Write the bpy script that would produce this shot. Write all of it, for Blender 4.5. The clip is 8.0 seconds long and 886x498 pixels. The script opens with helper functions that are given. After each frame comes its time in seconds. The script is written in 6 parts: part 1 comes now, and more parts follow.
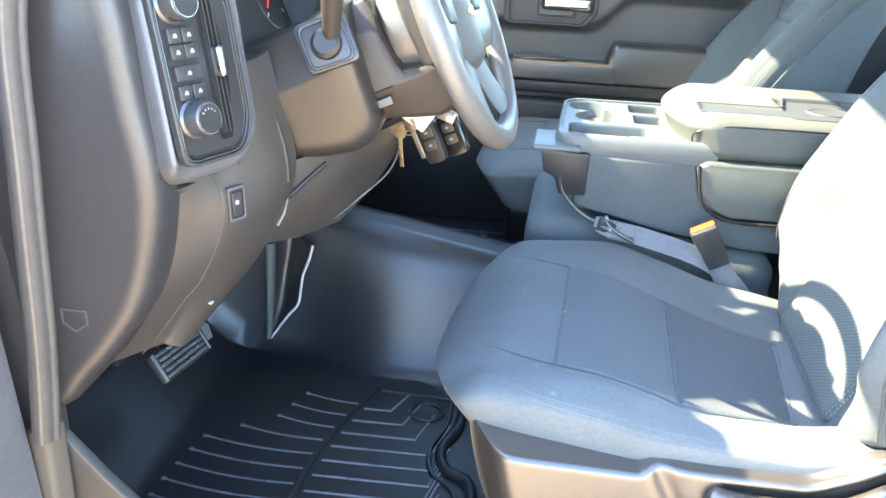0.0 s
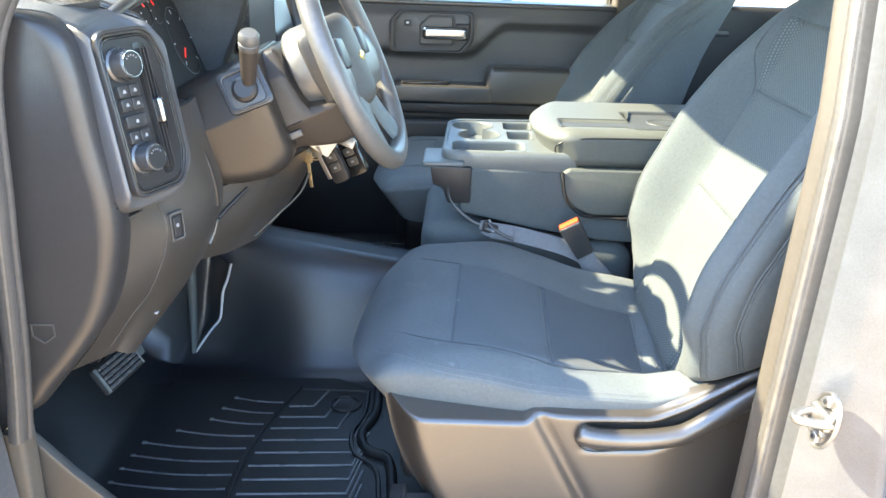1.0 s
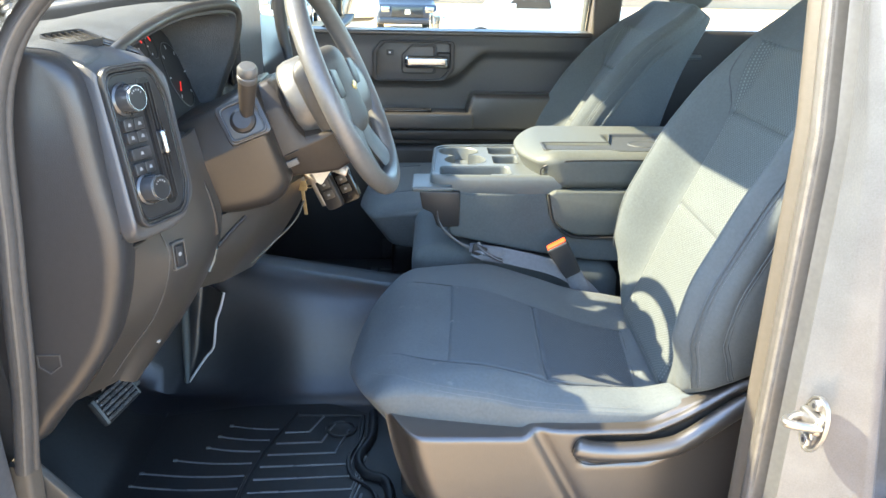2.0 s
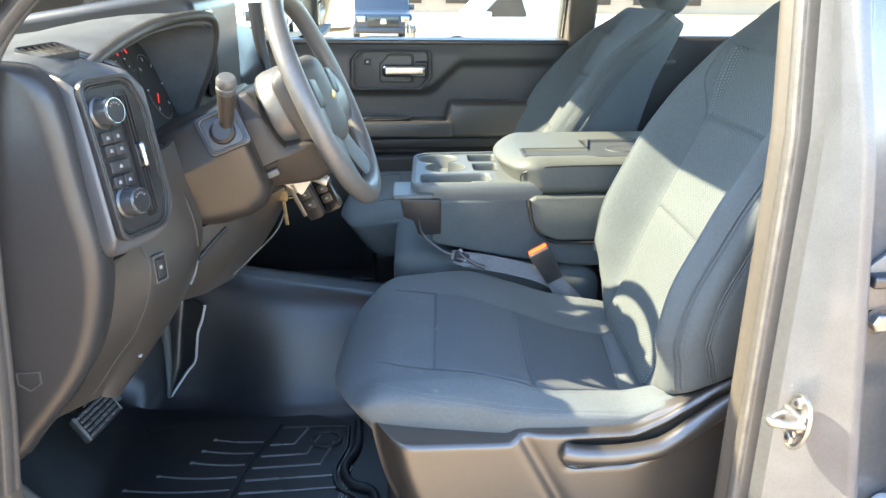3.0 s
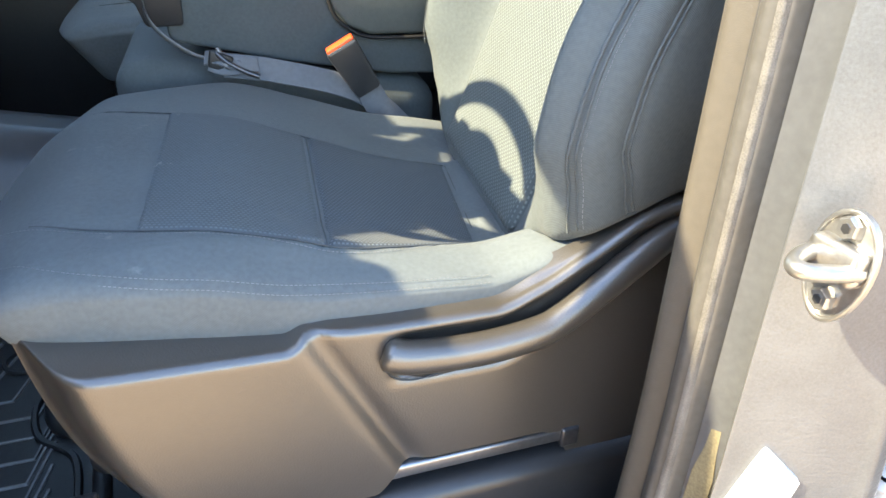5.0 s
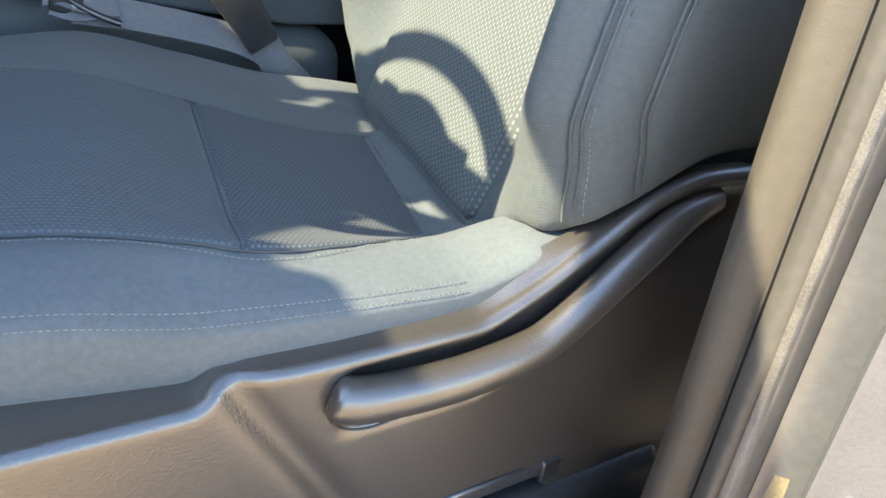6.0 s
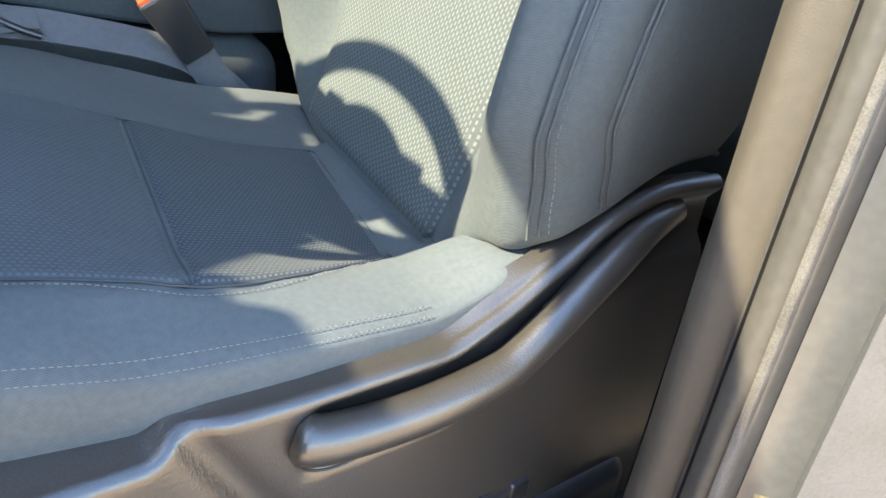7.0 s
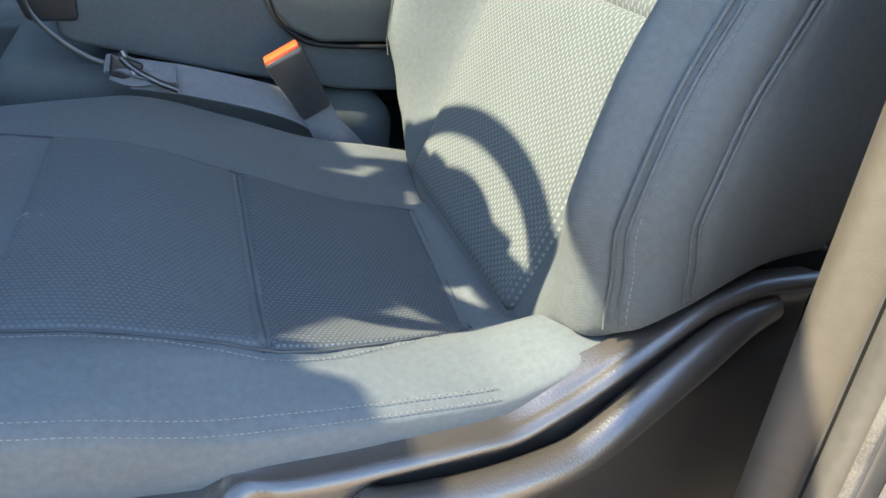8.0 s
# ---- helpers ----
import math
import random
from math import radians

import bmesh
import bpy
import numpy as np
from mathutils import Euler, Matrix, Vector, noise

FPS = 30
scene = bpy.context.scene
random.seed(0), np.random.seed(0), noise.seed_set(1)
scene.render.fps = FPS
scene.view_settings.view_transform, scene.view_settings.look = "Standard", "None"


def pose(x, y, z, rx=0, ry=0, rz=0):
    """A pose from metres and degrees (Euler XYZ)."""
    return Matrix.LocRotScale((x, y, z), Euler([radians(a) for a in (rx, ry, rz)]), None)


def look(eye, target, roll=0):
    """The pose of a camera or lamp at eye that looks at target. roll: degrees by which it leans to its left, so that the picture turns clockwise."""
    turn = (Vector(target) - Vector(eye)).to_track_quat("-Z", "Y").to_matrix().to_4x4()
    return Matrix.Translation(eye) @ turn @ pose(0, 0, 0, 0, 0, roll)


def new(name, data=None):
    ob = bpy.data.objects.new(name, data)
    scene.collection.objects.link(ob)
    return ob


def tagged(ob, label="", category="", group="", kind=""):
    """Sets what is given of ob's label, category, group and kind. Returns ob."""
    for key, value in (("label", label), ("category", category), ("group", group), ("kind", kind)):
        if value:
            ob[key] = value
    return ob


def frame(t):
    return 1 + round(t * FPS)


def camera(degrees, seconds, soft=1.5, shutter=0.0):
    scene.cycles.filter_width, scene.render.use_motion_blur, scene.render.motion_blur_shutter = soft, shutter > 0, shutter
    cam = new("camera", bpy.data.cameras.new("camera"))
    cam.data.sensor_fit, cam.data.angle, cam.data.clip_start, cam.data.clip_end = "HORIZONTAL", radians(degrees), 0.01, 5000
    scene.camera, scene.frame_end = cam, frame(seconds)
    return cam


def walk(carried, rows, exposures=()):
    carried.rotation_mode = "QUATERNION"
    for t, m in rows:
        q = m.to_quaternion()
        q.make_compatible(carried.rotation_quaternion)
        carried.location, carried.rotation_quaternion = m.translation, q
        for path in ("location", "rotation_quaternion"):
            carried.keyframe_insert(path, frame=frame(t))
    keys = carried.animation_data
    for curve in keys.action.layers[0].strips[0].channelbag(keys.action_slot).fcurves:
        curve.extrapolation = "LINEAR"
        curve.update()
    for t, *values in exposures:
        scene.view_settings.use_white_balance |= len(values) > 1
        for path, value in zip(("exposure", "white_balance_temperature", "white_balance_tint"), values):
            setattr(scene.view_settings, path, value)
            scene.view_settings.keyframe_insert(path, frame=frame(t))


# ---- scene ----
cam = camera(61.6, 8.0)
PATH = [
    (0, (0.122, -1.637, 0.959), (-0.016, 0.192, 0.16), 3.2),
    (0.5, (0.134, -1.77, 1.005), (0.195, 0.074, 0.234), 2.8),
    (1, (0.123, -1.848, 1.023), (0.248, 0.003, 0.276), 2.3),
    (1.5, (0.104, -1.876, 1.028), (0.255, -0.012, 0.318), 1.7),
    (3, (0.09, -1.881, 1.027), (0.323, -0.007, 0.369), 0.7),
    (3.5, (0.1, -1.861, 1.021), (0.349, -0.007, 0.314), 0.0),
    (4, (0.139, -1.755, 0.963), (0.433, 0.054, 0.163), -0.3),
    (4.5, (0.207, -1.59, 0.854), (0.615, 0.157, -0.03), 0.5),
    (5, (0.268, -1.4, 0.727), (0.894, 0.241, -0.23), 2.5),
    (5.2, (0.274, -1.347, 0.699), (0.99, 0.244, -0.277), 3.3),
    (6.3, (0.271, -1.183, 0.645), (1.262, 0.222, -0.330), 6.7),
    (6.5, (0.270, -1.175, 0.646), (1.322, 0.214, -0.333), 6.8),
    (7, (0.272, -1.172, 0.649), (1.340, 0.205, -0.332), 6.9),
    (7.5, (0.294, -1.174, 0.655), (1.260, 0.290, -0.315), 6.2),
    (8, (0.303, -1.176, 0.681), (1.108, 0.403, -0.247), 6.3),
]
EXPOSURES = ((0.0, 4.42, 6490, 10), (0.5, 3.97, 6510, 10), (1.0, 3.77, 6440, 10), (1.5, 3.52, 6470, 10), (3.0, 3.44, 6500, 10), (4.0, 3.4, 6650, 10), (4.5, 3.46, 6800, 10), (5.2, 3.32, 6750, 10), (6.3, 3.12, 6550, 10), (7.5, 3.05, 6350, 10), (8.0, 3.02, 6340, 10))
walk(cam, [(t, look(eye, target, roll)) for t, eye, target, roll in PATH], EXPOSURES)


# ---- light and sky ----
SUN_WAY = Vector((0.74, 0.0, -0.618)).normalized()
sun_elev = math.asin(-SUN_WAY.z)
world = bpy.data.worlds.new("sky")
scene.world = world
world.use_nodes = True
wn = world.node_tree.nodes
sky = wn.new("ShaderNodeTexSky")
sky.sky_type, sky.sun_disc = "NISHITA", False
sky.ozone_density, sky.dust_density = 1.7, 0.6
sky.sun_elevation, sky.sun_rotation = sun_elev, math.atan2(-SUN_WAY.x, -SUN_WAY.y)
wn["Background"].inputs["Strength"].default_value = 0.15
world.node_tree.links.new(sky.outputs["Color"], wn["Background"].inputs["Color"])
sun = new("sun", bpy.data.lights.new("sun", "SUN"))
sun.data.energy, sun.data.angle, sun.data.color = 2.25, radians(0.6), (1.0, 0.88, 0.61)
sun.matrix_world = Matrix.Translation((-6, -1, 5)) @ SUN_WAY.to_track_quat("-Z", "Y").to_matrix().to_4x4()


# ---- building tools ----
def lerp(a, b, t):
    return a + (b - a) * t


def sstep(a, b, x):
    t = min(1.0, max(0.0, (x - a) / (b - a)))
    return t * t * (3 - 2 * t)


def curve1(x, table):
    """A smooth value at x from a short table of (x, value), without overshoot."""
    if x <= table[0][0]:
        return table[0][1]
    if x >= table[-1][0]:
        return table[-1][1]
    i = max(k for k in range(len(table) - 1) if x >= table[k][0])

    def slope(k):
        (a, va), (b, vb) = table[k], table[k + 1]
        return (vb - va) / (b - a)

    def tangent(k):
        if k == 0 or k == len(table) - 1:
            return slope(0 if k == 0 else k - 1)
        p, q = slope(k - 1), slope(k)
        return 2 * p * q / (p + q) if p * q > 0 else 0.0

    (a, va), (b, vb) = table[i], table[i + 1]
    d = b - a
    t = (x - a) / d
    return (2 * t ** 3 - 3 * t * t + 1) * va + (t ** 3 - 2 * t * t + t) * d * tangent(i) + (3 * t * t - 2 * t ** 3) * vb + (t ** 3 - t * t) * d * tangent(i + 1)


def spline(points, n=8, closed=False):
    """Catmull-Rom points through a few given ones."""
    p = [Vector(q) for q in points]
    m = len(p)
    out = []
    for i in range(m if closed else m - 1):
        if closed:
            a, b, c, d = p[i - 1], p[i], p[(i + 1) % m], p[(i + 2) % m]
        else:
            a, b, c, d = p[max(i - 1, 0)], p[i], p[i + 1], p[min(i + 2, m - 1)]
        for k in range(n):
            t = k / n
            out.append(0.5 * (2 * b + (c - a) * t + (2 * a - 5 * b + 4 * c - d) * t * t + (3 * b - a - 3 * c + d) * t ** 3))
    if not closed:
        out.append(p[-1])
    return out


def rpoly(points, r, seg=5):
    """A polygon in the plane with its corners rounded; r: one radius or one a corner."""
    n, out = len(points), []
    for i, p in enumerate(points):
        rad = r[i] if isinstance(r, (list, tuple)) else r
        p, a, b = Vector(p), Vector(points[i - 1]), Vector(points[(i + 1) % n])
        da, db = (a - p), (b - p)
        if rad <= 1e-6:
            out.append(p)
            continue
        cut = min(rad / max(math.tan(da.angle(db) / 2), 1e-3), da.length * 0.49, db.length * 0.49)
        pa, pb = p + da.normalized() * cut, p + db.normalized() * cut
        for k in range(seg + 1):
            t = k / seg
            out.append(pa.lerp(p, t).lerp(p.lerp(pb, t), t))
    return out


def finish(bm, smooth=True, angle=50):
    bmesh.ops.recalc_face_normals(bm, faces=bm.faces)
    for f in bm.faces:
        f.smooth = smooth
    if smooth:
        lim = radians(angle)
        for e in bm.edges:
            if len(e.link_faces) == 2 and e.calc_face_angle(0) > lim:
                e.smooth = False
    return bm


def softbox(hx, hy, hz, r, n=(4, 4, 4), fn=None, seg=4):
    """A box of half sizes with rounded edges (one radius, or one an axis), its points moved by fn."""
    h = (hx, hy, hz)
    r = (r, r, r) if not isinstance(r, (tuple, list)) else r
    r = [min(a, b * 0.999) for a, b in zip(r, h)]
    pos = []
    for k in range(3):
        flat = h[k] - r[k]
        up = [flat + r[k] * math.tan(radians(45) * i / seg) for i in range(1, seg + 1)]
        mid = [lerp(-flat, flat, i / n[k]) for i in range(n[k] + 1)]
        pos.append([-u for u in reversed(up)] + mid + up)
    bm, seen = bmesh.new(), {}

    def vert(p):
        key = (round(p[0], 6), round(p[1], 6), round(p[2], 6))
        if key not in seen:
            q = [max(-(h[k] - r[k]), min(h[k] - r[k], p[k])) for k in range(3)]
            d = Vector([(p[k] - q[k]) / r[k] for k in range(3)])
            d.normalize()
            w = Vector([q[k] + d[k] * r[k] for k in range(3)])
            seen[key] = bm.verts.new(fn(w) if fn else w)
        return seen[key]

    for k in range(3):
        a, b = (k + 1) % 3, (k + 2) % 3
        for s in (-1, 1):
            for i in range(len(pos[a]) - 1):
                for j in range(len(pos[b]) - 1):
                    quad = []
                    for u, v in ((i, j), (i + 1, j), (i + 1, j + 1), (i, j + 1)):
                        p = [0, 0, 0]
                        p[k], p[a], p[b] = s * h[k], pos[a][u], pos[b][v]
                        quad.append(vert(p))
                    bm.faces.new(quad if s > 0 else quad[::-1])
    return finish(bm, angle=80)


def box(x0, x1, y0, y1, z0, z1, r=0.004, seg=2, fn=None, n=(1, 1, 1)):
    """A rounded box between limits, in the place's own coordinates."""
    c = Vector(((x0 + x1) / 2, (y0 + y1) / 2, (z0 + z1) / 2))
    return softbox((x1 - x0) / 2, (y1 - y0) / 2, (z1 - z0) / 2, r, n, (lambda w: fn(w + c)) if fn else (lambda w: w + c), seg)


def sheet(nu, nv, fn, thick=0.004, uv=None, rim=0.0):
    """A curved sheet with thickness: fn(u, v) gives its front, u and v from 0 to 1. rim: how far the border rolls back."""
    bm = bmesh.new()
    P = [[Vector(fn(i / nu, j / nv)) for j in range(nv + 1)] for i in range(nu + 1)]
    N = [[None] * (nv + 1) for _ in range(nu + 1)]
    for i in range(nu + 1):
        for j in range(nv + 1):
            du = P[min(i + 1, nu)][j] - P[max(i - 1, 0)][j]
            dv = P[i][min(j + 1, nv)] - P[i][max(j - 1, 0)]
            N[i][j] = du.cross(dv).normalized()
    layer = bm.loops.layers.uv.new("UVMap") if uv else None
    F = [[None] * (nv + 1) for _ in range(nu + 1)]
    for i in range(nu + 1):
        for j in range(nv + 1):
            e = min(i, j, nu - i, nv - j)
            drop = rim * (1 - min(1, e / 2)) ** 2 if rim else 0
            F[i][j] = bm.verts.new(P[i][j] - N[i][j] * drop)
    B = [[bm.verts.new(P[i][j] - N[i][j] * thick) for j in range(nv + 1)] for i in range(nu + 1)]

    def quad(vs, at):
        f = bm.faces.new(vs)
        if uv:
            for loop, (i, j) in zip(f.loops, at):
                loop[layer].uv = uv(i / nu, j / nv)

    for i in range(nu):
        for j in range(nv):
            at = ((i, j), (i + 1, j), (i + 1, j + 1), (i, j + 1))
            quad([F[a][b] for a, b in at], at)
            quad([B[a][b] for a, b in at[::-1]], at[::-1])
    for i in range(nu):
        for j, flip in ((0, 0), (nv, 1)):
            at = ((i, j), (i + 1, j))
            vs = [F[i][j], B[i][j], B[i + 1][j], F[i + 1][j]]
            quad(vs if not flip else vs[::-1], ((i, j), (i, j), (i + 1, j), (i + 1, j)))
    for j in range(nv):
        for i, flip in ((0, 1), (nu, 0)):
            vs = [F[i][j], B[i][j], B[i][j + 1], F[i][j + 1]]
            quad(vs if not flip else vs[::-1], ((i, j), (i, j), (i, j + 1), (i, j + 1)))
    return finish(bm, angle=70)


def tube(points, radius, seg=10, closed=False, flat=(1.0, 1.0), up=(0, 0, 1)):
    """A round or flattened bar along points; radius: a number or one a point; flat: its two half widths (side, up)."""
    pts = [Vector(p) for p in points]
    n = len(pts)
    rad = radius if isinstance(radius, (list, tuple)) else [radius] * n
    bm, rings = bmesh.new(), []
    for i, p in enumerate(pts):
        t = (pts[(i + 1) % n] - pts[i - 1]) if closed else (pts[min(i + 1, n - 1)] - pts[max(i - 1, 0)])
        t.normalize()
        side = t.cross(Vector(up))
        side = side.normalized() if side.length > 1e-4 else t.orthogonal().normalized()
        top = side.cross(t)
        rings.append([bm.verts.new(p + rad[i] * (flat[0] * math.cos(a) * side + flat[1] * math.sin(a) * top))
                      for a in (math.tau * k / seg for k in range(seg))])
    for i in range(n if closed else n - 1):
        a, b = rings[i], rings[(i + 1) % n]
        for k in range(seg):
            bm.faces.new((a[k], a[(k + 1) % seg], b[(k + 1) % seg], b[k]))
    if not closed:
        bm.faces.new(rings[0][::-1])
        bm.faces.new(rings[-1])
    return finish(bm, angle=60)


def lathe(profile, m, seg=28):
    """A turned thing: profile rows of (radius, height) about the z of m."""
    bm, rings = bmesh.new(), []
    for r, z in profile:
        if r < 1e-5:
            rings.append([bm.verts.new((0, 0, z))])
        else:
            rings.append([bm.verts.new((r * math.cos(math.tau * k / seg), r * math.sin(math.tau * k / seg), z)) for k in range(seg)])
    for a, b in zip(rings, rings[1:]):
        for k in range(seg):
            q = (k + 1) % seg
            if len(a) == 1 and len(b) > 1:
                bm.faces.new((a[0], b[k], b[q]))
            elif len(b) == 1 and len(a) > 1:
                bm.faces.new((a[k], a[q], b[0]))
            elif len(a) > 1:
                bm.faces.new((a[k], a[q], b[q], b[k]))
    bm.transform(m)
    return finish(bm, angle=35)


def prism(poly, lo, hi, m=None, bevel=0.0, seg=2):
    """A flat polygon pushed out from lo to hi along z of m, with rounded edges."""
    bm = bmesh.new()
    a = [bm.verts.new((p[0], p[1], lo)) for p in poly]
    b = [bm.verts.new((p[0], p[1], hi)) for p in poly]
    n = len(poly)
    bm.faces.new(a[::-1])
    bm.faces.new(b)
    for i in range(n):
        bm.faces.new((a[i], a[(i + 1) % n], b[(i + 1) % n], b[i]))
    bmesh.ops.recalc_face_normals(bm, faces=bm.faces)
    if bevel:
        edges = [e for e in bm.edges if e.calc_face_angle(0) > radians(35)]
        bmesh.ops.bevel(bm, geom=edges, offset=bevel, segments=seg, profile=0.5, affect="EDGES", clamp_overlap=True)
    if m is not None:
        bm.transform(m)
    return finish(bm, angle=40)


def ring(outer, inner, lo, hi, m=None, bevel=0.0):
    """A flat frame between two polygons of as many points, from lo to hi along z of m."""
    bm = bmesh.new()
    n = len(outer)
    V = [[bm.verts.new((p[0], p[1], z)) for p in poly] for poly in (outer, inner) for z in (lo, hi)]
    for i in range(n):
        j = (i + 1) % n
        for a, b in ((0, 1), (1, 3), (3, 2), (2, 0)):
            bm.faces.new((V[a][i], V[a][j], V[b][j], V[b][i]))
    bmesh.ops.recalc_face_normals(bm, faces=bm.faces)
    if bevel:
        edges = [e for e in bm.edges if e.calc_face_angle(0) > radians(60)]
        bmesh.ops.bevel(bm, geom=edges, offset=bevel, segments=2, profile=0.5, affect="EDGES", clamp_overlap=True)
    if m is not None:
        bm.transform(m)
    return finish(bm, angle=40)


def loft(sections, caps=True, angle=50):
    """A skin over closed sections of as many points each."""
    bm = bmesh.new()
    V = [[bm.verts.new(p) for p in s] for s in sections]
    n = len(V[0])
    for a, b in zip(V, V[1:]):
        for k in range(n):
            bm.faces.new((a[k], a[(k + 1) % n], b[(k + 1) % n], b[k]))
    if caps:
        bm.faces.new(V[0][::-1])
        bm.faces.new(V[-1])
    return finish(bm, angle=angle)


def open_loft(rows):
    """A skin over closed sections, closed at the last one only."""
    bm = bmesh.new()
    V = [[bm.verts.new(p) for p in r] for r in rows]
    n = len(V[0])
    for a, b in zip(V, V[1:]):
        for k in range(n):
            bm.faces.new((a[k], a[(k + 1) % n], b[(k + 1) % n], b[k]))
    bm.faces.new(V[-1])
    return finish(bm, angle=50)


def holed(outer, holes, z):
    """A flat plate at height z with holes through it."""
    bm = bmesh.new()
    edges = []
    for loop in [outer] + holes:
        vs = [bm.verts.new((p[0], p[1], z)) for p in loop]
        edges += [bm.edges.new((vs[i - 1], vs[i])) for i in range(len(vs))]
    bmesh.ops.triangle_fill(bm, use_beauty=True, use_dissolve=False, edges=edges)
    out = bmesh.ops.extrude_face_region(bm, geom=bm.faces[:])
    bmesh.ops.translate(bm, verts=[v for v in out["geom"] if isinstance(v, bmesh.types.BMVert)], vec=(0, 0, -0.003))
    return finish(bm, angle=40)


def basis(origin, u, v):
    """A pose whose x lies along u, whose y lies near v and whose z stands on both."""
    u = Vector(u).normalized()
    w = u.cross(Vector(v)).normalized()
    v = w.cross(u)
    return Matrix(((u.x, v.x, w.x, origin[0]), (u.y, v.y, w.y, origin[1]), (u.z, v.z, w.z, origin[2]), (0, 0, 0, 1)))


XZ = Matrix(((1, 0, 0, 0), (0, 0, 1, 0), (0, 1, 0, 0), (0, 0, 0, 1)))  # a polygon in x and z, pushed out along y
YZ = Matrix(((0, 0, 1, 0), (1, 0, 0, 0), (0, 1, 0, 0), (0, 0, 0, 1)))  # a polygon in y and z, pushed out along x


SKEW = {}  # how far a thing's cross axis runs back toward the passenger side


def thing(name, base, label, category, group="", kind="", skew=0.0):
    ob = new(name)
    SKEW[ob.name] = skew
    ob.empty_display_size = 0.05
    ob.location = base
    return tagged(ob, label, category, group, kind)


def rooted(ob):
    while ob.parent:
        ob = ob.parent
    k, at = SKEW.get(ob.name, 0.0), Vector(ob.location)
    return Matrix(((1, k, 0, -at.x - k * at.y), (0, 1, 0, -at.y), (0, 0, 1, -at.z), (0, 0, 0, 1)))


def part(name, bm, material, parent, label=""):
    bm.transform(rooted(parent))
    me = bpy.data.meshes.new(name)
    bm.to_mesh(me)
    bm.free()
    ob = new(name, me)
    ob.parent = parent
    me.materials.append(material)
    return tagged(ob, label)


def solid(name, bm, material, label="", category="", group="", kind=""):
    me = bpy.data.meshes.new(name)
    bm.to_mesh(me)
    bm.free()
    ob = new(name, me)
    me.materials.append(material)
    return tagged(ob, label, category, group, kind)


# ---- materials ----
def surface(name, colour, rough=0.5, metal=0.0, var=0.12, var_scale=6.0, grain=0.0, grain_scale=900.0, relief=0.0, relief_scale=60.0,
            spec=0.5, coat=0.0, rough_var=0.02):
    """A procedural surface: colour that wavers at two scales, uneven gloss, fine grain and broad relief."""
    m = bpy.data.materials.new(name)
    m.use_nodes = True
    t, nodes = m.node_tree, m.node_tree.nodes
    b = nodes["Principled BSDF"]
    b.inputs["Metallic"].default_value = metal
    b.inputs["Specular IOR Level"].default_value = spec
    b.inputs["Coat Weight"].default_value = coat
    b.inputs["Coat Roughness"].default_value = 0.08
    tc = nodes.new("ShaderNodeTexCoord")
    big, small = nodes.new("ShaderNodeTexNoise"), nodes.new("ShaderNodeTexNoise")
    big.inputs["Scale"].default_value, big.inputs["Detail"].default_value = var_scale, 6
    small.inputs["Scale"].default_value, small.inputs["Detail"].default_value = var_scale * 22, 4
    add = nodes.new("ShaderNodeMath")
    add.operation = "ADD"
    ramp = nodes.new("ShaderNodeMapRange")
    ramp.inputs[1].default_value, ramp.inputs[2].default_value = 0.75, 1.25
    ramp.inputs[3].default_value, ramp.inputs[4].default_value = 1 - var, 1 + var
    mul = nodes.new("ShaderNodeVectorMath")
    mul.operation = "SCALE"
    mul.inputs[0].default_value = colour
    for nz in (big, small):
        t.links.new(tc.outputs["Object"], nz.inputs["Vector"])
    t.links.new(big.outputs["Fac"], add.inputs[0])
    t.links.new(small.outputs["Fac"], add.inputs[1])
    t.links.new(add.outputs[0], ramp.inputs[0])
    t.links.new(ramp.outputs[0], mul.inputs["Scale"])
    t.links.new(mul.outputs[0], b.inputs["Base Color"])
    rr = nodes.new("ShaderNodeMapRange")
    rr.inputs[1].default_value, rr.inputs[2].default_value = 0.3, 0.7
    rr.inputs[3].default_value, rr.inputs[4].default_value = rough - rough_var, rough + rough_var
    t.links.new(big.outputs["Fac"], rr.inputs[0])
    t.links.new(rr.outputs[0], b.inputs["Roughness"])
    last = None
    if relief:
        nz, bp = nodes.new("ShaderNodeTexNoise"), nodes.new("ShaderNodeBump")
        nz.inputs["Scale"].default_value, nz.inputs["Detail"].default_value = relief_scale, 3
        bp.inputs["Strength"].default_value, bp.inputs["Distance"].default_value = relief, 0.004
        t.links.new(tc.outputs["Object"], nz.inputs["Vector"])
        t.links.new(nz.outputs["Fac"], bp.inputs["Height"])
        last = bp
    if grain:
        nz, bp = nodes.new("ShaderNodeTexVoronoi"), nodes.new("ShaderNodeBump")
        nz.inputs["Scale"].default_value = grain_scale
        bp.inputs["Strength"].default_value, bp.inputs["Distance"].default_value = grain, 0.0006
        t.links.new(tc.outputs["Object"], nz.inputs["Vector"])
        t.links.new(nz.outputs["Distance"], bp.inputs["Height"])
        if last:
            t.links.new(last.outputs[0], bp.inputs["Normal"])
        last = bp
    if last:
        t.links.new(last.outputs[0], b.inputs["Normal"])
    return m


